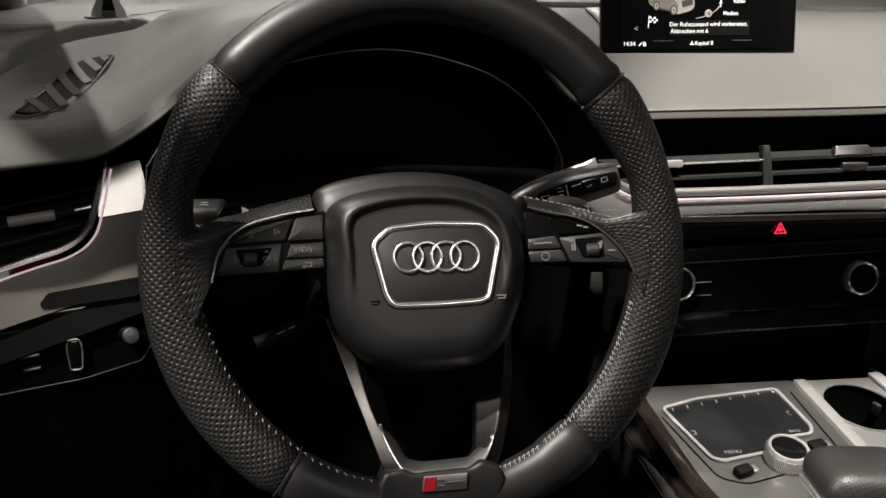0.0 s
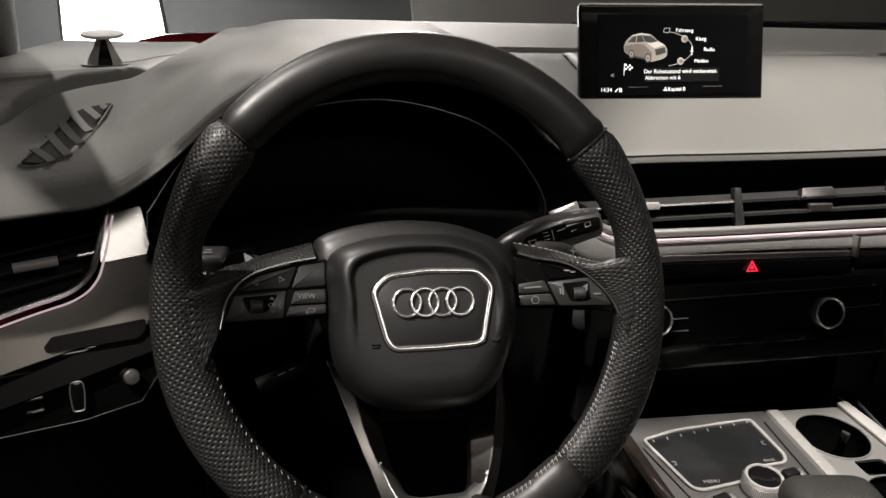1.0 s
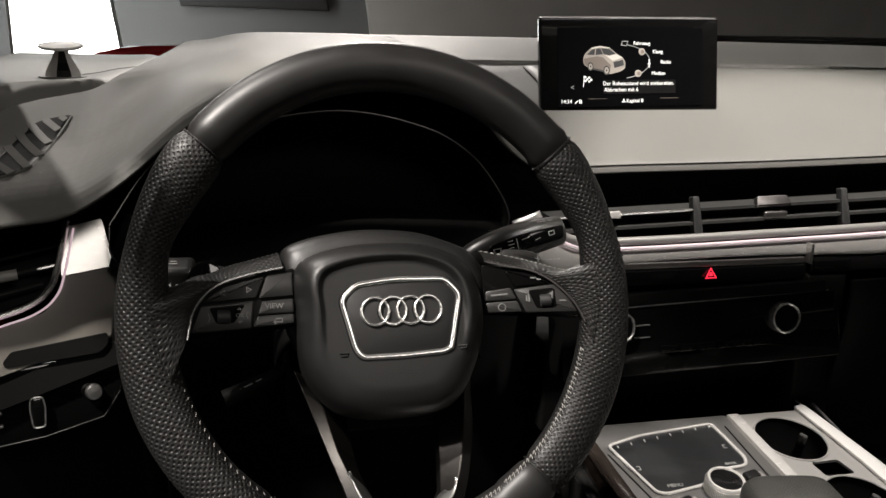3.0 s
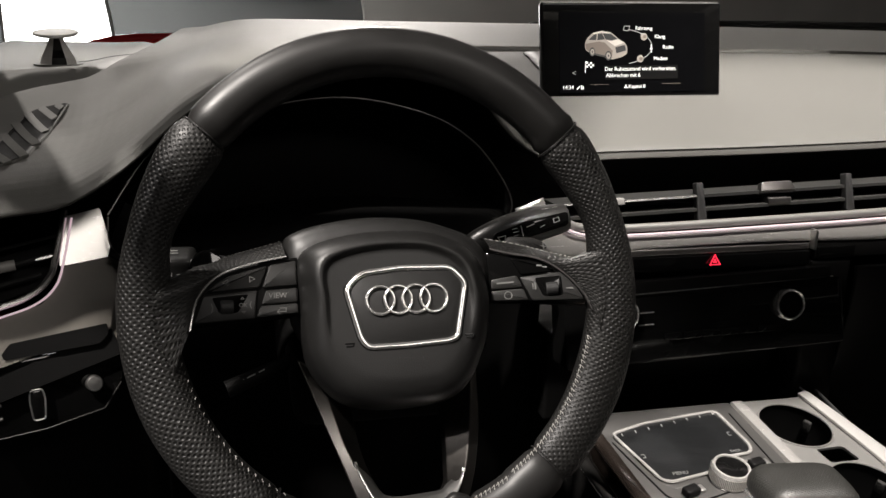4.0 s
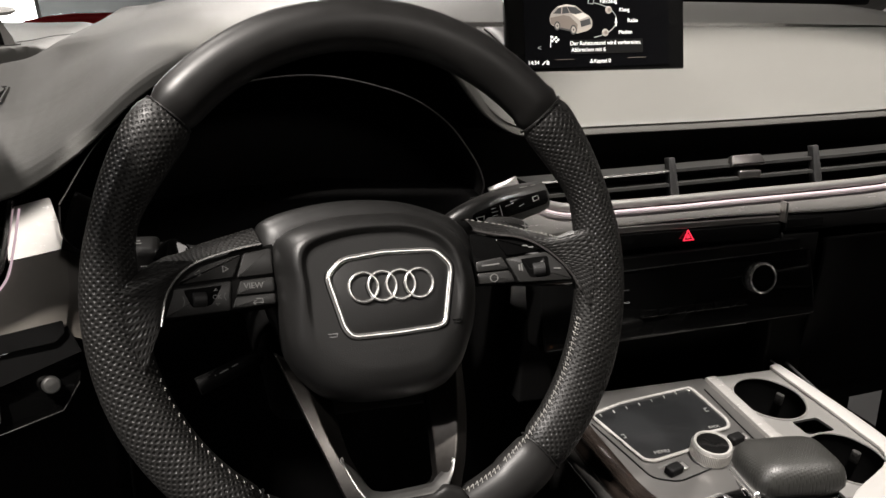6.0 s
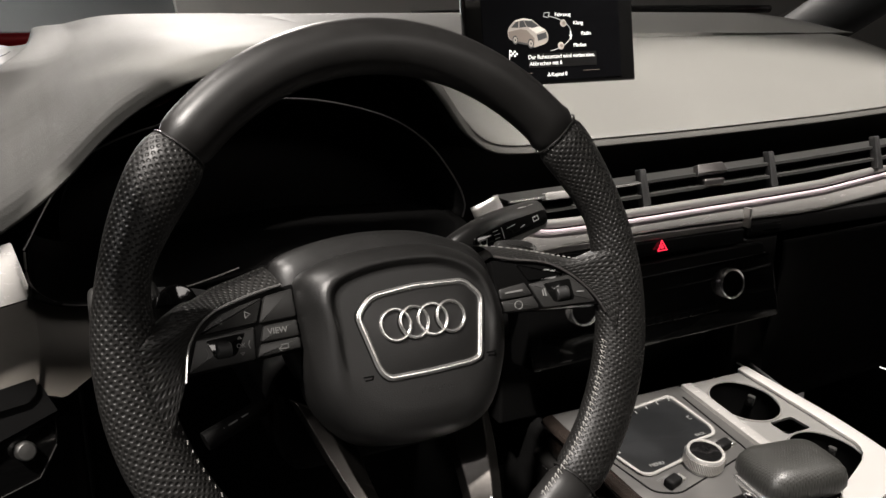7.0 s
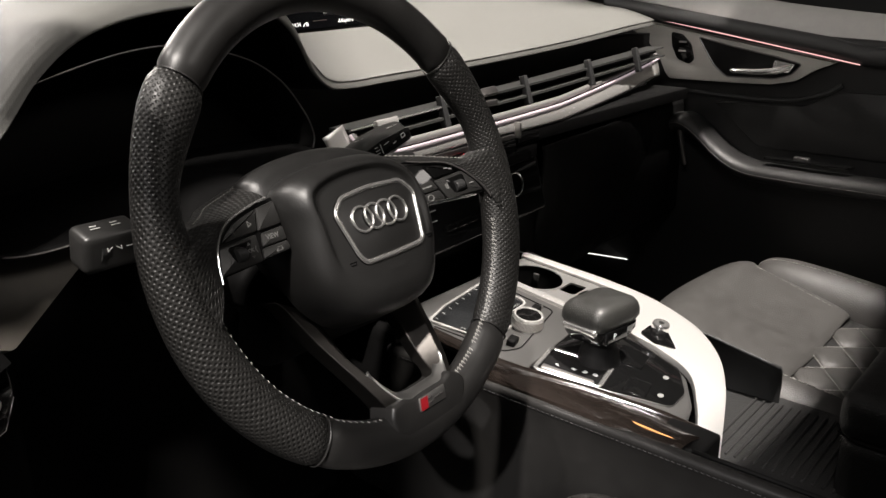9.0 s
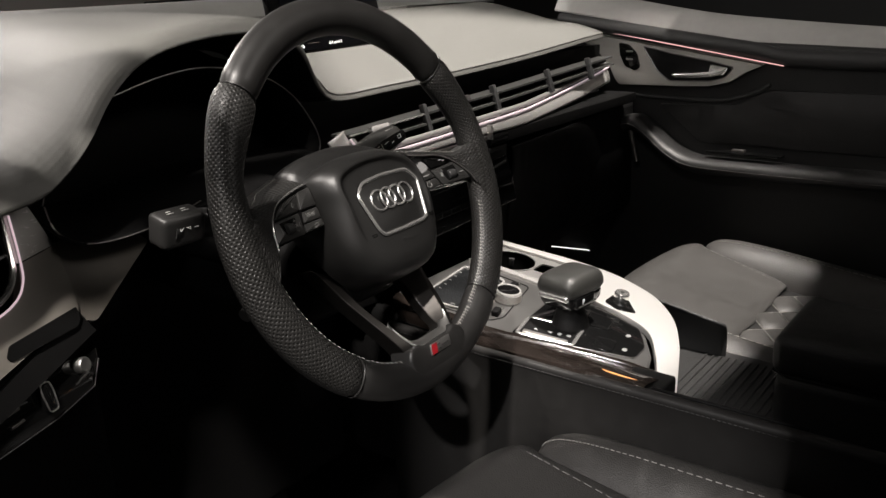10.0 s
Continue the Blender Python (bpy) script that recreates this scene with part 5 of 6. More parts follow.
signs(([((-0.034, -0.003), (-0.030, -0.003)), ((-0.033, 0.000), (-0.031, 0.000))], [((-0.024, -0.001), (-0.022, -0.001))], [((0.012, -0.003), (0.018, -0.003)), ((0.013, 0.000), (0.017, 0.000))], [((0.023, -0.001), (0.026, -0.001))]), PRINT, rs, tm2 @ Matrix.Translation((0, 0, 0.001)), 0.0008)

lsk = thing("indicator_stalk", (-0.12, 0.12, 1.10), "black indicator stalk with white signs beside the steering column", "control stalk")
path = catmull([(-0.065, 0.125, 1.075), (-0.09, 0.118, 1.089), (-0.12, 0.112, 1.101), (-0.15, 0.106, 1.108), (-0.178, 0.102, 1.110)], 5)
part("arm", tube(path, [0.012 + 0.002 * min(1, i / 10) for i in range(len(path))], 16), DARK, lsk, "matt black arm")
part("tip", box((0.044, 0.026, 0.030), frame_at((-0.166, 0.102, 1.110), (1, -0.05, 0), (0, 1, 0.2)), 0.006), KEY, lsk, "satin black end block")
im = frame_at((-0.162, 0.0885, 1.112), (1, -0.05, 0), (0, 0.2, 1))
signs(([((-0.010, 0.003), (-0.010, -0.003)), ((-0.010, 0.003), (-0.006, 0)), ((-0.010, -0.003), (-0.006, 0))], [((0.000, 0.003), (0.000, -0.003)), ((0.000, 0.003), (-0.004, 0)), ((0.000, -0.003), (-0.004, 0))], [((0.004, 0.002), (0.008, 0.002))], [((0.004, -0.002), (0.008, -0.002))]), PRINT, lsk, im)
signs(([((-0.012, -0.003), (-0.006, -0.003)), ((-0.011, 0.001), (-0.007, 0.001))], [((0.003, -0.003), (0.009, -0.003)), ((0.004, 0.001), (0.008, 0.001))]), PRINT, lsk, frame_at((-0.166, 0.0985, 1.1257), (1, -0.05, 0), (0, 1, 0.2)), 0.0009)
ck = thing("cruise_stalk", (-0.09, 0.1, 1.02), "slim black cruise control stalk below the indicator stalk", "control stalk")
part("arm", tube([(-0.045, 0.10, 1.042), (-0.08, 0.085, 1.030), (-0.125, 0.075, 1.016)], [0.005, 0.006, 0.007], 12), BLACK, ck, "black arm")
signs(([((-0.012, 0), (-0.004, 0.002))], [((0.000, 0.003), (0.006, 0.0045))], [((0.010, 0.0055), (0.014, 0.0065))]), GREY_INK, ck, frame_at((-0.108, 0.0715, 1.0235), (1, -0.2, 0.25), (0, 0.6, 1)), 0.001)

# ---------------------------------------------------------------- centre console
SL = 0.18


def con_z(y):
    return 0.856 + SL * y


CM = frame_at((0, 0, 0.856), (1, 0, 0), (0, 1, SL))
KY = math.hypot(1, SL)


def cxy(x, y):
    """The console's plan, slightly turned against the car's axis."""
    return 1.009 * x - 0.080 * y + 0.0100, (0.985 * y + 0.001 if y < 0.1 else 0.0995 + 0.945 * (y - 0.1))


def con(pts):
    return [(cxy(x, y)[0], cxy(x, y)[1] * KY) for x, y in pts]


def on_con(x, y, z=0.0):
    """The console's plane, moved to a place on it."""
    a, b = cxy(x, y)
    return CM @ Matrix.Translation((a, b * KY, z))


console = thing("centre_console", (0.39, 0, 0.40), "graphite centre console with aluminium frame, touchpad and cup holders", "centre console")
part("carcass", joined([at_box((0.262, -0.075, 0.42), (0.53, 0.22, 0.80), 0.02), at_box((0.262, -0.135, 0.42), (0.40, -0.06, 0.80), 0.01), at_box((0.266, -0.176, 0.42), (0.315, -0.12, 0.838), 0.004), at_box((0.255, 0.215, 0.60), (0.535, 0.33, 0.86), 0.02)]), BLACK, console, "black lower body")
part("top_plate", prism(con(rounded([(0.246, 0.215), (0.249, 0.06), (0.267, 0.0), (0.279, -0.035), (0.293, -0.095), (0.299, -0.138), (0.335, -0.128), (0.384, -0.098), (0.416, -0.045), (0.418, 0.215)], 0.006)), -0.014, 0, CM, 0.004, 3), CONSOLE, console, "satin graphite top")
VENEER = ((0.246, 0.21), (0.248, 0.10), (0.251, 0.06), (0.267, 0.0), (0.279, -0.035), (0.293, -0.095), (0.297, -0.120), (0.300, -0.166))
rows = []
for k, q in enumerate(VENEER):
    x, y = cxy(*q)
    zl, xl = 0.8495 + 0.10 * max(0, y - 0.05) - 0.004 * (k > 5), 0.2425 + 0.004 * max(0, k - 5)
    z = con_z(y)
    rows.append([(x + 0.002, y, z - 0.001), (x - 0.003, y, z - 0.0008), (x - 0.008, y, z - 0.0035), (x + (xl - x) * 0.55, y, z + (zl - z) * 0.6 + 0.001), (xl, y, zl), (xl + 0.0005, y, zl - 0.010)])
part("side_veneer", loft(rows, 3, 3), WOODGLOSS, console, "dark glossy veneer edge", solid=0.003)
# Reflection in the glossy veneer, drawn as a thin glowing tube.
part("amber_reflection", tube([(0.2600, -0.100, 0.8500), (0.2603, -0.125, 0.8484), (0.2607, -0.148, 0.8470)], 0.0009, 6), AMBER_GLINT, console, "thin glowing line for an amber reflection")
part("side_leather", loft([[(0.249, y, 0.8465), (0.2425, y, 0.8490), (0.2355, y, 0.8475), (0.2330, y, 0.8420), (0.2350, y, 0.8340), (0.2390, y, 0.80), (0.238, y, 0.70), (0.235, y, 0.50)] for y in (0.22, 0.1, 0.0, -0.1, -0.2, -0.345, -0.5, -0.64)], 3, 3), LEATHER, console, "black leather side panel", solid=0.006, side=1)
tagged(part("side_stitching", joined([tube([(0.2328, 0.2 - i * 0.006, 0.8400), (0.2328, 0.2 - i * 0.006 - 0.0036, 0.8400)], 0.0005, 5) for i in range(90)]), DARK, console, "stitched seam"), kind="stuff")
# aluminium frame
CUPS = ((0.465, 0.163, 0.0365), (0.474, 0.058, 0.0365))
notch = rounded([(0.460, 0.1215), (0.492, 0.1225), (0.496, 0.0990), (0.462, 0.0985)], 0.004)


def cup_outline(x, y, r, k=1.0):
    return [(x + r * k * math.cos(a), y + r * k * 1.06 * math.sin(a)) for a in (2 * math.pi * q / 40 for q in range(40))]


part("cup_plate", plate(con([(0.4305, 0.212), (0.4305, 0.012), (0.50, -0.005), (0.52, 0.03), (0.505, 0.212)]), [con(cup_outline(*c)) for c in CUPS] + [con(notch)], -0.004, -0.001, CM), CUPPLATE, console, "pale satin plate round the cup holders", smooth=False)
part("frame_strip", prism(con([(0.4165, 0.210), (0.4165, 0.02), (0.4295, 0.02), (0.4295, 0.210)]), -0.01, 0.0035, CM, 0.0015), DECOR, console, "bright aluminium strip")
outer = [(0.517, 0.214), (0.526, 0.15), (0.533, 0.09), (0.533, 0.03), (0.520, -0.02), (0.497, -0.065), (0.452, -0.108), (0.400, -0.138), (0.345, -0.160), (0.262, -0.190)]
inner = [(0.503, 0.214), (0.509, 0.15), (0.513, 0.09), (0.507, 0.045), (0.43, 0.005), (0.416, -0.043), (0.392, -0.096), (0.345, -0.128), (0.306, -0.147), (0.256, -0.166)]
drop = [0, 0, 0, 0, 0, 0, 0, -0.004, -0.010, -0.020]
oo = catmull([(x, y, con_z(y) + 0.0035 + d) for (x, y), d in zip([cxy(*q) for q in outer], drop)], 5)
ii = catmull([(x, y, con_z(y) + 0.0035 + d) for (x, y), d in zip([cxy(*q) for q in inner], drop)], 5)
part("outer_frame", grid_mesh([[a + (b - a) * k + Vector((0, 0, 0.0015 * math.sin(math.pi * k))) for k in (0, 0.1, 0.5, 0.9, 1)] for a, b in zip(ii, oo)]), FRAME_ALU, console, "wide brushed aluminium frame", solid=0.010, bevel=0.0012)
part("front_line", tube([(0.5125, 0.200, con_z(0.200) + 0.003), (0.5160, 0.272, 0.8965)], 0.0011, 6), SATIN, console, "thin chrome line")
part("right_side", loft([[(0.535, y, con_z(y) - 0.004), (0.545, y, con_z(y) - 0.03), (0.54, y, 0.7), (0.535, y, 0.45)] for y in (0.33, 0.21, 0.1, 0.0, -0.06, -0.16)], 3, 3), DARK, console, "dark side panel", solid=0.004)
# cup holders
for c in CUPS:
    ringed = lambda k, z: [CM @ Vector((a, b, z)) for a, b in con(cup_outline(*c, k))]
    w = part("cup_well", grid_mesh([ringed(1.0, -0.001), ringed(0.99, -0.012), ringed(0.95, -0.055), ringed(0.90, -0.060), ringed(0.02, -0.060)], close_v=True), BLACK, console, "black cup holder")
    part("cup_rim", tube(ringed(1.01, -0.0006), 0.0012, 6, closed=True), CUPPLATE, w, "bright rim")
    for a in (0.5, 2.6):
        part("cup_clamp", box((0.005, 0.009, 0.014), on_con(c[0] + c[2] * 0.95 * math.cos(a), c[1] + c[2] * 0.97 * math.sin(a), -0.018) @ Matrix.Rotation(a, 4, "Z"), 0.002), RUBBER, w, "rubber cup clamp")
part("cup_notch", prism(con([(0.44, 0.123), (0.505, 0.124), (0.508, 0.0975), (0.44, 0.097)]), -0.030, -0.022, CM), BLACK, console, "black notch between the cup holders")
# touchpad
PADQ = rounded([(0.2585, 0.1745), (0.30, 0.187), (0.3895, 0.1975), (0.3925, 0.135), (0.386, 0.124), (0.352, 0.121), (0.346, 0.110), (0.325, 0.101), (0.283, 0.094), (0.2735, 0.098)], 0.006, 4)
tp = part("touchpad", prism(con([(0.330 + (x - 0.330) * 0.975, 0.146 + (y - 0.146) * 0.96) for x, y in PADQ]), -0.004, 0.0018, CM, 0.0006), material("touchpad_glass", (0.010, 0.0105, 0.011), 0.2, vary=0.08), console, "smooth dark touchpad")
part("frame", tube([CM @ Vector((x, y, 0.0018)) for x, y in con(PADQ)], 0.0019, 8, closed=True, flat=0.8), DECOR, tp, "satin chrome frame")
for i in range(8):
    k = i / 7
    part("notch_mark", box((0.0011, 0.004, 0.0008), on_con(0.268 + 0.115 * k, 0.171 + 0.022 * k, 0.0022)), GREY_INK, tp, "pale notch")
part("lettering", lettering("MENU", 0.0062, on_con(0.297, 0.1045, 0.002)), GREY_INK, tp, "pale printed word", smooth=False)
part("lettering", lettering("BACK", 0.0048, on_con(0.372, 0.129, 0.002)), GREY_INK, tp, "pale printed word", smooth=False)
for b in ([((0.2735, 0.137), (0.2765, 0.137)), ((0.2765, 0.137), (0.2765, 0.132)), ((0.2765, 0.132), (0.274, 0.132))], [((0.384, 0.158), (0.381, 0.158)), ((0.381, 0.158), (0.381, 0.153)), ((0.381, 0.153), (0.384, 0.153))]):
    part("bracket_sign", strokes(b, 0.0007, 0.0003, CM @ Matrix.Translation((0, 0, 0.0018))), GREY_INK, tp, "pale bracket")
part("panel_joint", tube([CM @ Vector((x, y, 0.0004)) for x, y in con(rounded([(0.252, 0.170), (0.268, 0.074), (0.290, 0.064), (0.400, 0.090), (0.404, 0.20)], 0.008))[4:-4]], 0.0009, 6), BLACK, console, "dark panel joint")
# dial
dl = part("dial", lathe([(0.0185, 0.0), (0.0192, 0.002), (0.0192, 0.0155), (0.0180, 0.0175), (0.0162, 0.0175), (0.0158, 0.0165)], on_con(0.340, 0.090, 0), 64), DECOR, console, "knurled satin chrome dial")
part("dial_top", lathe([(0.0160, 0.0130), (0.0155, 0.0166), (0.008, 0.0172), (0.0, 0.0172)], on_con(0.340, 0.090, 0), 40), PIANO, dl, "glossy black top")
tagged(part("knurl", joined([box((0.0007, 0.0007, 0.011), on_con(0.340, 0.090, 0.0085) @ Matrix.Translation((0.0194 * math.cos(a), 0.0194 * math.sin(a), 0))) for a in (2 * math.pi * k / 72 for k in range(72))]), SATIN, dl, "knurled edge"), kind="stuff")
for x, y, rot in ((0.292, 0.077, 16), (0.379, 0.104, 12)):
    base = on_con(x, y, 0) @ Matrix.Rotation(radians(rot), 4, "Z")
    tg = part("toggle", box((0.017, 0.011, 0.009), base @ Matrix.Translation((0, 0, 0.004)), 0.003), BLACK, console, "black toggle switch")
    part("cap", box((0.006, 0.009, 0.0035), base @ Matrix.Translation((0.013, 0, 0.002)), 0.001), SATIN, tg, "satin metal cap")
for word, size, x, y in (("NAV/MAP", 0.0042, 0.290, 0.087), ("TEL", 0.0042, 0.305, 0.0685), ("RADIO", 0.0038, 0.377, 0.1145)):
    part("lettering", lettering(word, size, on_con(x, y, 0.0006) @ Matrix.Rotation(radians(14), 4, "Z")), GREY_INK, console, "pale printed word", smooth=False)
# gear gate
gate = part("gear_gate", prism(con(rounded([(0.258, 0.034), (0.413, 0.050), (0.413, -0.020), (0.392, -0.085), (0.350, -0.112), (0.312, -0.114), (0.289, -0.055)], 0.008)), -0.004, 0.0012, CM, 0.0008), PIANO, console, "glossy black gear panel")
part("gate_line", tube([CM @ Vector((x, y, 0.0012)) for x, y in con(rounded([(0.258, 0.034), (0.413, 0.050), (0.413, -0.020), (0.392, -0.085), (0.350, -0.112), (0.312, -0.114), (0.289, -0.055)], 0.008))], 0.0006, 6, closed=True), DARKMETAL, gate, "dark chrome line")
part("gate_frame", tube([CM @ Vector((x, y, 0.002)) for x, y in con(rounded([(0.265, 0.029), (0.318, 0.040), (0.335, -0.030), (0.286, -0.0405)], 0.005))], 0.0028, 8, closed=True, flat=0.5), CHROME, gate, "bright chrome gate frame")
part("gate_plate", prism(con(rounded([(0.269, 0.026), (0.315, 0.036), (0.331, -0.027), (0.289, -0.0365)], 0.004)), 0.001, 0.002, CM), BLACK, gate, "black gear display plate")
for ch, x, y in (("P", 0.290, 0.014), ("R", 0.296, -0.003), ("N", 0.300, -0.015), ("D", 0.304, -0.026)):
    part("gear_sign", lettering(ch, 0.0075, on_con(x, y, 0.0024)), WHITE_INK, gate, "white gear letter", smooth=False)
part("chrome_pad", prism(con(rounded([(0.271, 0.0245), (0.280, 0.027), (0.292, -0.031), (0.286, -0.034)], 0.002)), 0.001, 0.003, CM, 0.001), SATIN, gate, "satin metal pad")
part("brake_switch", prism(con(rounded([(0.300, -0.060), (0.331, -0.052), (0.338, -0.078), (0.306, -0.086)], 0.003)), -0.001, 0.003, CM, 0.002), PIANO, gate, "black parking brake rocker")
part("brake_switch", prism(con(rounded([(0.350, -0.020), (0.392, -0.012), (0.392, -0.048), (0.356, -0.055)], 0.003)), -0.001, 0.003, CM, 0.002), PIANO, gate, "black rocker")
for x, y in ((0.363, -0.082), (0.324, -0.095)):
    part("pad_sign", lathe([(0.0042, 0), (0.0042, 0.0004), (0.0, 0.0004)], on_con(x, y, 0.0013) @ Matrix.Diagonal((1, 0.8, 1, 1)), 16), GREY_INK, gate, "pale round sign")
# start button
part("start_plate", prism(con(rounded([(0.430, -0.0135), (0.457, -0.0130), (0.460, -0.035), (0.4265, -0.063), (0.420, -0.037)], 0.004)), 0.001, 0.0062, CM, 0.001), PIANO, console, "glossy black plate")
bt = part("start_button", lathe([(0.0105, 0.004), (0.0112, 0.006), (0.0112, 0.013), (0.0100, 0.0148), (0.0085, 0.0148)], on_con(0.4530, -0.0275, 0.0020), 40), CHROME, console, "round chrome start button")
part("cap", lathe([(0.0086, 0.011), (0.0084, 0.0145), (0.0, 0.0150)], on_con(0.4530, -0.0275, 0.0020), 32), KEY, bt, "dark cap")
tray = part("tray", prism([(0.262, -0.175), (0.262, -0.345), (0.560, -0.345), (0.560, -0.06), (0.45, -0.10)], 0.60, 0.770), TRAYMAT, console, "grey ribbed storage tray", bevel=0.004)
for k in range(14):
    part("rib", box((0.150, 0.0035, 0.003), Matrix.Translation((0.462, -0.135 - k * 0.0105, 0.7710)), 0.001, 1), TRAYMAT, tray, "rubber rib")
part("tray_side", loft([[(0.256, y, 0.8455), (0.264, y, 0.840), (0.268, y, 0.80), (0.269, y, 0.75)] for y in (-0.17, -0.25, -0.345)], 2, 2), BLACK, console, "inner side of the tray", solid=0.004)

# ---------------------------------------------------------------- gear lever
lever = thing("gear_lever", (0.362, 0.02, con_z(0.02)), "chunky leather gear lever with a chrome button on the centre console", "gear lever")
GM = Matrix.Translation((0.353, -0.008, 0.917)) @ Matrix.Rotation(radians(-8), 4, "Z")


def knob_ring(w, l, z, dy=0.0, n=40, e=5.0):
    """A rounded square of half sizes w and l, at z above the lever's middle."""
    pts = []
    for k in range(n):
        a = 2 * math.pi * k / n
        c, s = math.cos(a), math.sin(a)
        pts.append(GM @ Vector((w * math.copysign(abs(c) ** (2 / e), c), dy + l * math.copysign(abs(s) ** (2 / e), s), z)))
    return pts


rings = [knob_ring(0.030, 0.022, -0.014), knob_ring(0.0375, 0.0290, -0.011), knob_ring(0.0412, 0.0322, -0.004), knob_ring(0.0410, 0.0318, 0.003), knob_ring(0.0392, 0.0300, 0.0090), knob_ring(0.0352, 0.0265, 0.0140), knob_ring(0.027, 0.020, 0.0170), knob_ring(0.013, 0.010, 0.0185), knob_ring(0.002, 0.002, 0.0187)]
part("grip", grid_mesh(rings, close_v=True, cap=True, uv=lambda i, j: ((rings[i][j % 40] - GM.translation).x, (rings[i][j % 40] - GM.translation).y)), SHIFT_PERF, lever, "perforated leather grip", angle=70)
part("chrome_button", box((0.008, 0.046, 0.0085), GM @ Matrix.Translation((-0.0390, -0.002, -0.0100)) @ Matrix.Rotation(radians(-15), 4, "Y"), 0.003), CHROME, lever, "chrome side button")
part("collar", grid_mesh([knob_ring(w, w * 0.78, z) for w, z in ((0.0250, -0.030), (0.0340, -0.0270), (0.0375, -0.0200), (0.0380, -0.0135), (0.0350, -0.0110))], close_v=True, cap=True), PIANO, lever, "glossy black collar under the grip")
part("front_button", box((0.040, 0.008, 0.018), GM @ Matrix.Translation((-0.008, -0.0275, -0.0180)), 0.0035), PIANO, lever, "glossy black end with a P sign")
part("lettering", lettering("P", 0.010, GM @ Matrix.Translation((-0.014, -0.0318, -0.0175)) @ Matrix.Rotation(radians(90), 4, "X")), WHITE_INK, lever, "white letter P", smooth=False)
part("stem", grid_mesh([[GM @ Vector((w * math.cos(a), l * math.sin(a), z)) for a in (2 * math.pi * k / 24 for k in range(24))] for w, l, z in ((0.029, 0.025, -0.066), (0.027, 0.023, -0.056), (0.023, 0.020, -0.046), (0.021, 0.018, -0.038), (0.024, 0.020, -0.028))], close_v=True, cap=True), BLACK, lever, "black gaiter round the stem")

# ---------------------------------------------------------------- armrest
arm = thing("storage_box", (0.466, -0.44, 0.62), "black leather storage box with padded lid between the seats", "storage box")
part("lid", box((0.165, 0.36, 0.052), Matrix.Translation((0.466, -0.444, 0.861)), 0.020, 5), SEATDARK, arm, "padded black leather lid")
part("box", at_box((0.388, -0.62, 0.62), (0.545, -0.268, 0.838), 0.018), SEATDARK, arm, "black leather box")
part("lid_joint", tube([(0.3855, -0.60, 0.8365), (0.3855, -0.285, 0.8365), (0.398, -0.2655, 0.8365), (0.535, -0.2655, 0.8365)], 0.0012, 6), BLACK, arm, "dark joint under the lid")
for z in (0.8300, 0.8245):
    tagged(part("stitching", joined([tube([(0.402 + i * 0.0062, -0.2672, z), (0.402 + i * 0.0062 + 0.004, -0.2672, z)], 0.0005, 5) for i in range(20)]), STITCH, arm, "stitched seam"), kind="stuff")

# ---------------------------------------------------------------- seats


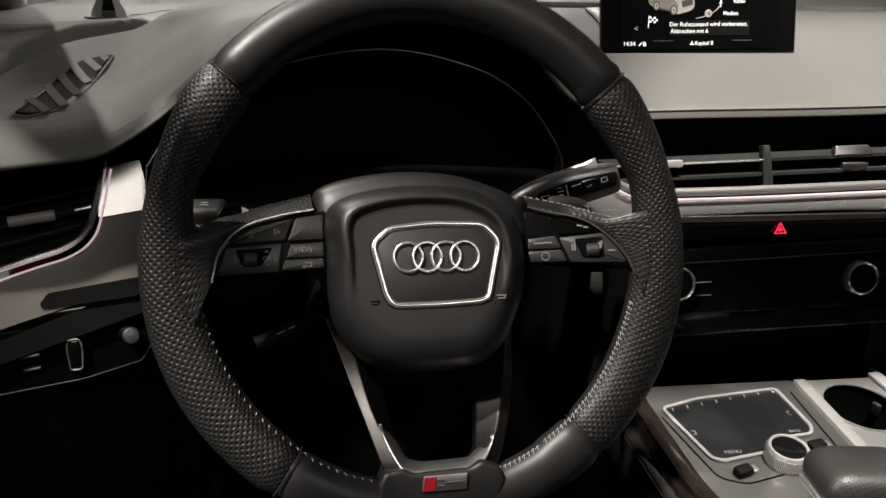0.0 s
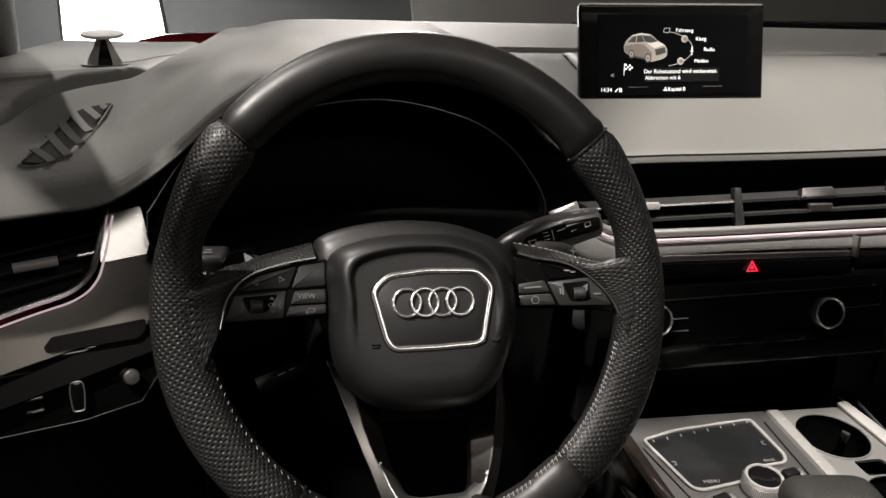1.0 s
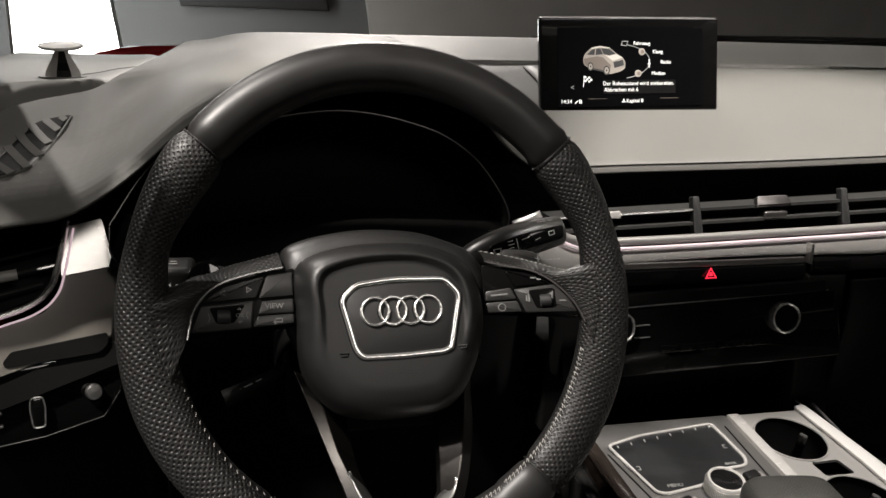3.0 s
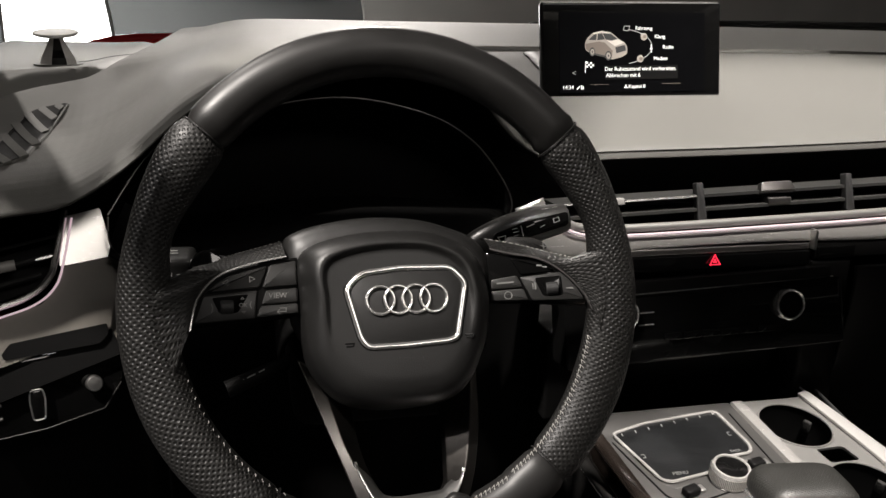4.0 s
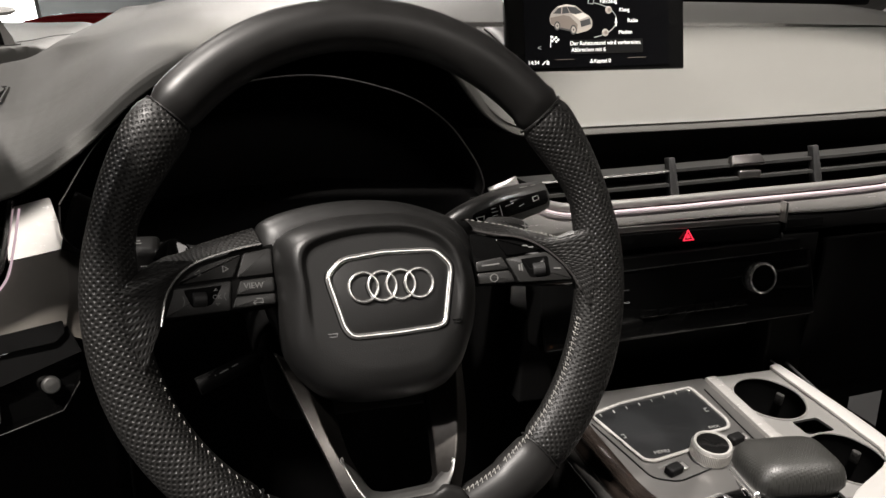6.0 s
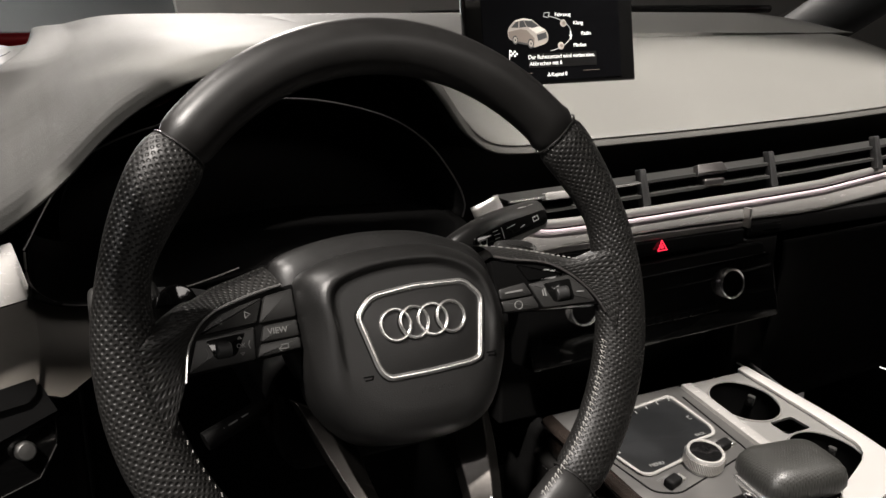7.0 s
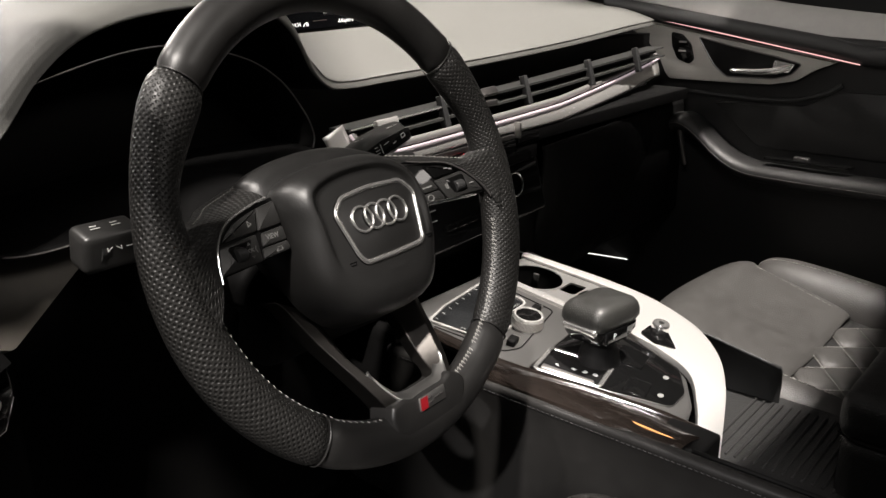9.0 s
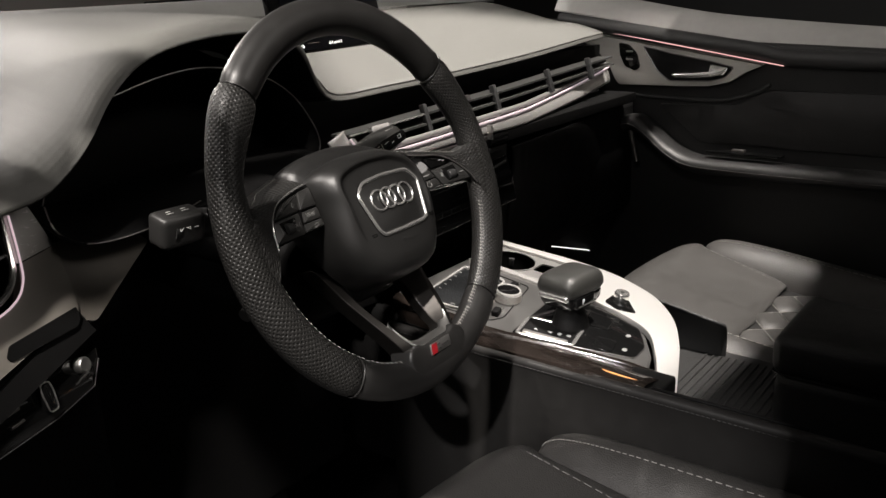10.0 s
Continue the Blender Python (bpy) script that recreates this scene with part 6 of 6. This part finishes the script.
def seat(cx, front, label, dz=0.0, lean=0.0):
    """A sports seat cushion: thigh rest, side bolsters and a quilted middle."""
    st = thing("front_seat", (cx, front - 0.3, 0.40), label, "car seat", "front seats")
    F = front
    TILT = Matrix(((1, 0, 0, 0), (0, 1, 0, 0), (0, lean, 1, -lean * (front - 0.10)), (0, 0, 0, 1)))

    def part_of(name, bm, mat, parent, text="", **k):
        bm.transform(TILT)
        return part(name, bm, mat, parent, text, **k)

    thigh = part_of("thigh_rest", loft([[(cx + x, F + 0.015 - 1.1 * x * x, 0.66), (cx + x, F + 0.028 - 1.1 * x * x, 0.715), (cx + x, F + 0.012 - 1.1 * x * x, 0.762 + z + dz), (cx + x, F - 0.03 - 0.8 * x * x, 0.788 + z + dz), (cx + x, F - 0.08, 0.783 + z + dz), (cx + x, F - 0.20, 0.768 + z + dz), (cx + x, F - 0.225, 0.757 + z)] for x, z in ((-0.186, -0.060), (-0.178, -0.022), (-0.160, -0.001), (-0.12, 0.003), (0, -0.004), (0.12, 0.003), (0.160, -0.001), (0.178, -0.022), (0.186, -0.060))], 4, 4), SEATMAT, st, "grey leather thigh rest", solid=0.01, side=1)
    for s in (-1, 1):
        line = catmull([(cx + s * 0.150, F - 0.028 - 0.8 * 0.0225, 0.7895 + dz), (cx + s * 0.148, F - 0.08, 0.7865 + dz), (cx + s * 0.140, F - 0.20, 0.7715 + dz)], 10)
        tagged(part_of("seam", joined([tube([u, u + (v - u) * 0.62], 0.0005, 5) for u, v in zip(line, line[1:])]), STITCH, thigh, "pale stitched seam"), kind="stuff")
    for s in (-1, 1):
        rows = []
        for y, w, h in ((F - 0.047, 0.026, 0.020), (F - 0.056, 0.040, 0.042), (F - 0.09, 0.050, 0.058), (F - 0.16, 0.054, 0.066), (F - 0.28, 0.055, 0.070), (F - 0.42, 0.054, 0.074), (F - 0.56, 0.05, 0.076)):
            rows.append([(cx + s * 0.212 + w * math.cos(a), y, 0.735 + dz * 1.7 + h * (math.sin(a) if math.sin(a) > 0 else 1.6 * math.sin(a))) for a in (2 * math.pi * k / 18 for k in range(18))])
        cols = [catmull([r[j] for r in rows], 4) for j in range(18)]
        bl = part_of("side_bolster", grid_mesh([[c[i] for c in cols] for i in range(len(cols[0]))], close_v=True, cap=True), SEATMAT, st, "grey leather side bolster")
        ridge = [c + Vector((0, 0, 0.0006)) for c in cols[5 if s > 0 else 4]]
        piping = catmull(ridge, 3)
        tagged(part_of("seam", joined([tube([u, u + (v - u) * 0.62], 0.0006, 5) for u, v in zip(piping, piping[1:])]), STITCH, bl, "pale stitched seam"), kind="stuff")
    # quilted middle: diamonds, each padded, with thread between them
    step_x, step_y = 0.044, 0.038
    threads = []
    for i in range(-4, 5):
        for j in range(0, 9):
            x, y = i * step_x, F - 0.245 - j * step_y
            if (i + j) % 2 or abs(x) > 0.165:
                continue
            w, l = step_x, step_y

            def dia(k, z):
                c = [(w * k, 0), (w * k / 2, l * k / 2), (0, l * k), (-w * k / 2, l * k / 2), (-w * k, 0), (-w * k / 2, -l * k / 2), (0, -l * k), (w * k / 2, -l * k / 2)]
                return [(cx + x + a, y + b, 0.752 + z) for a, b in c]

            part_of("quilt_diamond", grid_mesh([dia(0.99, -0.004), dia(0.95, 0.002), dia(0.8, 0.0055), dia(0.45, 0.0075), dia(0.02, 0.008)], close_v=True, cap=True), SEATMAT, st, angle=80)
            for a, b in (((w, 0), (0, l)), ((0, l), (-w, 0))):
                p, q = Vector((cx + x + a[0], y + a[1], 0.7545)), Vector((cx + x + b[0], y + b[1], 0.7545))
                threads += [tube([p + (q - p) * (n / 9), p + (q - p) * ((n + 0.7) / 9)], 0.0006, 5) for n in range(9)]
    part_of("cushion", at_box((cx - 0.165, F - 0.56, 0.66), (cx + 0.165, F - 0.085, 0.7515), 0.01), SEATDARK, st, "anthracite cushion base")
    tagged(part_of("quilt_thread", joined(threads), STITCH, st, "pale quilting thread"), kind="stuff")
    part_of("seat_base", at_box((cx - 0.23, F - 0.55, 0.44), (cx + 0.23, F - 0.03, 0.68), 0.03), BLACK, st, "black seat base")
    part_of("seat_rail", at_box((cx - 0.20, F - 0.5, 0.40), (cx + 0.20, F + 0.02, 0.45), 0.005), BLACK, st)
    return st


seat(0.0, 0.0, "grey leather driver seat cushion with raised bolsters", -0.010, 0.02)
seat(0.80, 0.094, "grey leather passenger seat cushion with quilted middle", 0.0, 0.15)

# ---------------------------------------------------------------- passenger door
DX = 1.085
door = thing("passenger_door", (DX, 0, 0.5), "dark passenger door panel with aluminium inlay and leather armrest", "car door")
DMX = Matrix(((0, 0, -1, DX), (1.018, 0, 0, 0), (0, 1.013, 0, -0.0195), (0, 0, 0, 1)))  # local x: forward, y: up, z: into the cabin


def dpt(x, z, into=0.0):
    return DMX @ Vector((x, z, into))


part("panel", prism([(-1.2, 0.45), (-1.2, 1.155), (-0.22, 1.165), (0.06, 1.175), (0.28, 1.2), (0.6, 1.225), (0.6, 0.45)], -0.06, -0.012, DMX), DOORDARK, door, "dark door panel", bevel=0.01)
SILL = ((-1.2, 1.140), (-0.5, 1.150), (-0.22, 1.163), (0.05, 1.183), (0.17, 1.198), (0.30, 1.220), (0.45, 1.243))
part("window_sill", loft([[(DX + 0.020, y, z - 0.012), (DX + 0.030, y, z + 0.002), (DX + 0.050, y, z + 0.020), (DX + 0.085, y, z + 0.030), (DX + 0.105, y, z + 0.026)] for y, z in SILL], 3, 3), SILL_LIT_GREY, door, "grey soft window sill, lightened as if lit", solid=0.004, side=1)
INL = rounded([(0.44, 1.203), (0.36, 1.193), (0.22, 1.170), (0.10, 1.152), (-0.02, 1.134), (0.015, 1.118), (0.045, 1.098), (0.085, 1.089), (0.14, 1.0865), (0.275, 1.0845), (0.285, 1.095), (0.30, 1.125), (0.335, 1.160), (0.40, 1.185)], 0.004)
inlay = part("inlay", prism(INL, -0.015, 0.003, DMX, 0.002), DOORDECOR, door, "brushed aluminium inlay")
part("light_line", tube([dpt(y, z, 0.004) for y, z in ((0.43, 1.2125), (0.36, 1.200), (0.22, 1.1775), (0.10, 1.158), (-0.055, 1.1325))], 0.0010, 6), DOOR_LINE, door, "thin pink ambient light line")
part("lock_plate", prism(rounded([(0.277, 1.170), (0.255, 1.167), (0.236, 1.150), (0.228, 1.122), (0.238, 1.1135), (0.262, 1.122), (0.274, 1.145)], 0.005), 0.002, 0.005, DMX, 0.001), PIANO, inlay, "glossy black lock switch plate")
for z in (1.153, 1.137):
    part("lock_key", box((0.014, 0.003, 0.002), DMX @ Matrix.Translation((0.252, z, 0.006))), SATIN, inlay, "metal lock key")
rec = rounded([(0.224, 1.164), (0.160, 1.150), (0.080, 1.137), (0.036, 1.127), (0.052, 1.108), (0.080, 1.099), (0.165, 1.0965), (0.190, 1.115)], 0.006)
part("handle_recess", prism(rec, -0.006, 0.0036, DMX), BLACK, inlay, "black handle recess")
part("recess_rim", tube([dpt(y, z, 0.0036) for y, z in rec], 0.0012, 6, closed=True), DARKMETAL, inlay, "dark chrome rim")
part("door_handle", joined([tube([dpt(y, z, w) for y, z, w in ((0.158, 1.1085, 0.004), (0.150, 1.109, 0.012), (0.11, 1.1105, 0.017), (0.075, 1.114, 0.014), (0.055, 1.121, 0.006))], [0.003, 0.0042, 0.0048, 0.0055, 0.006], 10), prism(rounded([(0.082, 1.132), (0.046, 1.126), (0.056, 1.110), (0.085, 1.109)], 0.004), 0.003, 0.009, DMX, 0.002)]), CHROME, inlay, "chrome door handle")
part("upper_roll", tube([dpt(y, z, -0.008) for y, z in ((0.42, 1.215), (0.2, 1.185), (0.0, 1.158), (-0.06, 1.145), (-0.5, 1.14), (-1.1, 1.14))], 0.016, 12), DARK, door, "dark padded roll")
part("crease_line", tube([dpt(v.x, v.y, -0.010) for v in catmull([(0.265, 1.064, 0), (0.15, 1.060, 0), (0.06, 1.062, 0), (0.0, 1.078, 0), (-0.03, 1.096, 0)], 4)], 0.004, 8), DARK, door, "moulded crease")
arm_line = catmull([(0.250, 1.000, 0), (0.247, 1.020, 0), (0.225, 1.024, 0), (0.195, 1.008, 0), (0.150, 0.972, 0), (0.105, 0.952, 0), (0.04, 0.948, 0), (-0.10, 0.948, 0), (-0.25, 0.950, 0), (-0.5, 0.96, 0)], 4)
ar = part("armrest", loft([[dpt(v.x, v.y - 0.030, -0.012), dpt(v.x, v.y - 0.028, 0.035), dpt(v.x, v.y - 0.014, 0.052), dpt(v.x, v.y, 0.045), dpt(v.x, v.y + 0.004, 0.02), dpt(v.x, v.y, -0.012)] for v in arm_line], 1, 3), SEATDARK, door, "anthracite leather armrest", solid=0.004)
part("armrest_stitching", joined([tube([dpt(v.x, v.y - 0.012, 0.0535), dpt(w.x, w.y - 0.012, 0.0535)], 0.0006, 5) for v, w in zip(arm_line, arm_line[1:])]), DARKMETAL, ar, "stitched seam")
part("window_switch_plate", prism(rounded([(0.075, -0.034), (-0.07, -0.032), (-0.075, -0.008), (0.06, -0.006)], 0.006), 0, 0.004, Matrix(((0, 1, 0, DX), (1, 0, 0, 0), (0, 0, 1, 0.957), (0, 0, 0, 1))), 0.001), PIANO, ar, "black switch plate")
part("window_switch", box((0.012, 0.026, 0.006), Matrix.Translation((DX - 0.020, 0.012, 0.963)), 0.002), DARKMETAL, ar, "window switch")
part("insert", prism(rounded([(0.19, 1.05), (0.03, 1.055), (-0.03, 1.085), (-0.6, 1.09), (-0.6, 0.975), (0.10, 0.975)], 0.01), -0.014, -0.007, DMX, 0.003), SEATDARK, door, "dark leather insert")
part("grab_pull", tube([dpt(0.238, 1.015, 0.03), dpt(0.228, 0.97, 0.028), dpt(0.222, 0.93, 0.02)], 0.006, 10), DARKMETAL, door, "slim grab pull")
part("pocket_light", tube([(1.069, 0.435, 0.696), (1.095, 0.360, 0.6925), (1.118, 0.285, 0.688)], 0.0012, 6), WHITE_LINE, door, "thin white light line")
part("pocket_edge", tube([dpt(y, z, 0.015) for y, z in ((0.33, 0.60), (0.25, 0.585), (0.10, 0.59), (-0.02, 0.64), (-0.10, 0.70), (-0.3, 0.72), (-0.8, 0.73))], 0.010, 10), DARK, door, "curved edge of the door pocket")
part("pocket", prism([(0.22, 0.60), (0.18, 0.588), (0.10, 0.59), (-0.02, 0.64), (-0.10, 0.70), (-0.3, 0.72), (-0.8, 0.73), (-0.8, 0.46), (0.22, 0.46)], -0.012, 0.012, DMX), BLACK, door, "door pocket")

mir = thing("door_mirror", (1.33, 0.40, 1.22), "black exterior door mirror beside the passenger window", "door mirror")
part("shell", box((0.20, 0.10, 0.13), Matrix.Translation((1.36, 0.42, 1.30)), 0.035, 4), PIANO, mir, "black mirror shell")
part("mirror_glass", box((0.165, 0.004, 0.10), Matrix.Translation((1.36, 0.368, 1.30)), 0.0015), CHROME, mir, "mirror glass")
part("foot", box((0.09, 0.05, 0.03), Matrix.Translation((1.24, 0.42, 1.235)), 0.01), BLACK, mir)

# ---------------------------------------------------------------- pedals
pedals = thing("pedals", (0.08, 0.42, 0.45), "metal-faced pedals in the dark footwell", "pedals")
for x, z, w in ((0.03, 0.58, 0.075), (0.14, 0.55, 0.05)):
    p = part("pedal", box((w, 0.012, 0.09), Matrix.Translation((x, 0.40, z)) @ Matrix.Rotation(radians(-30), 4, "X"), 0.004), DARKMETAL, pedals, "metal pedal face")
    part("pedal_arm", tube([(x, 0.41, z), (x, 0.52, z + 0.1), (x, 0.6, z + 0.3)], 0.008, 8), BLACK, p)
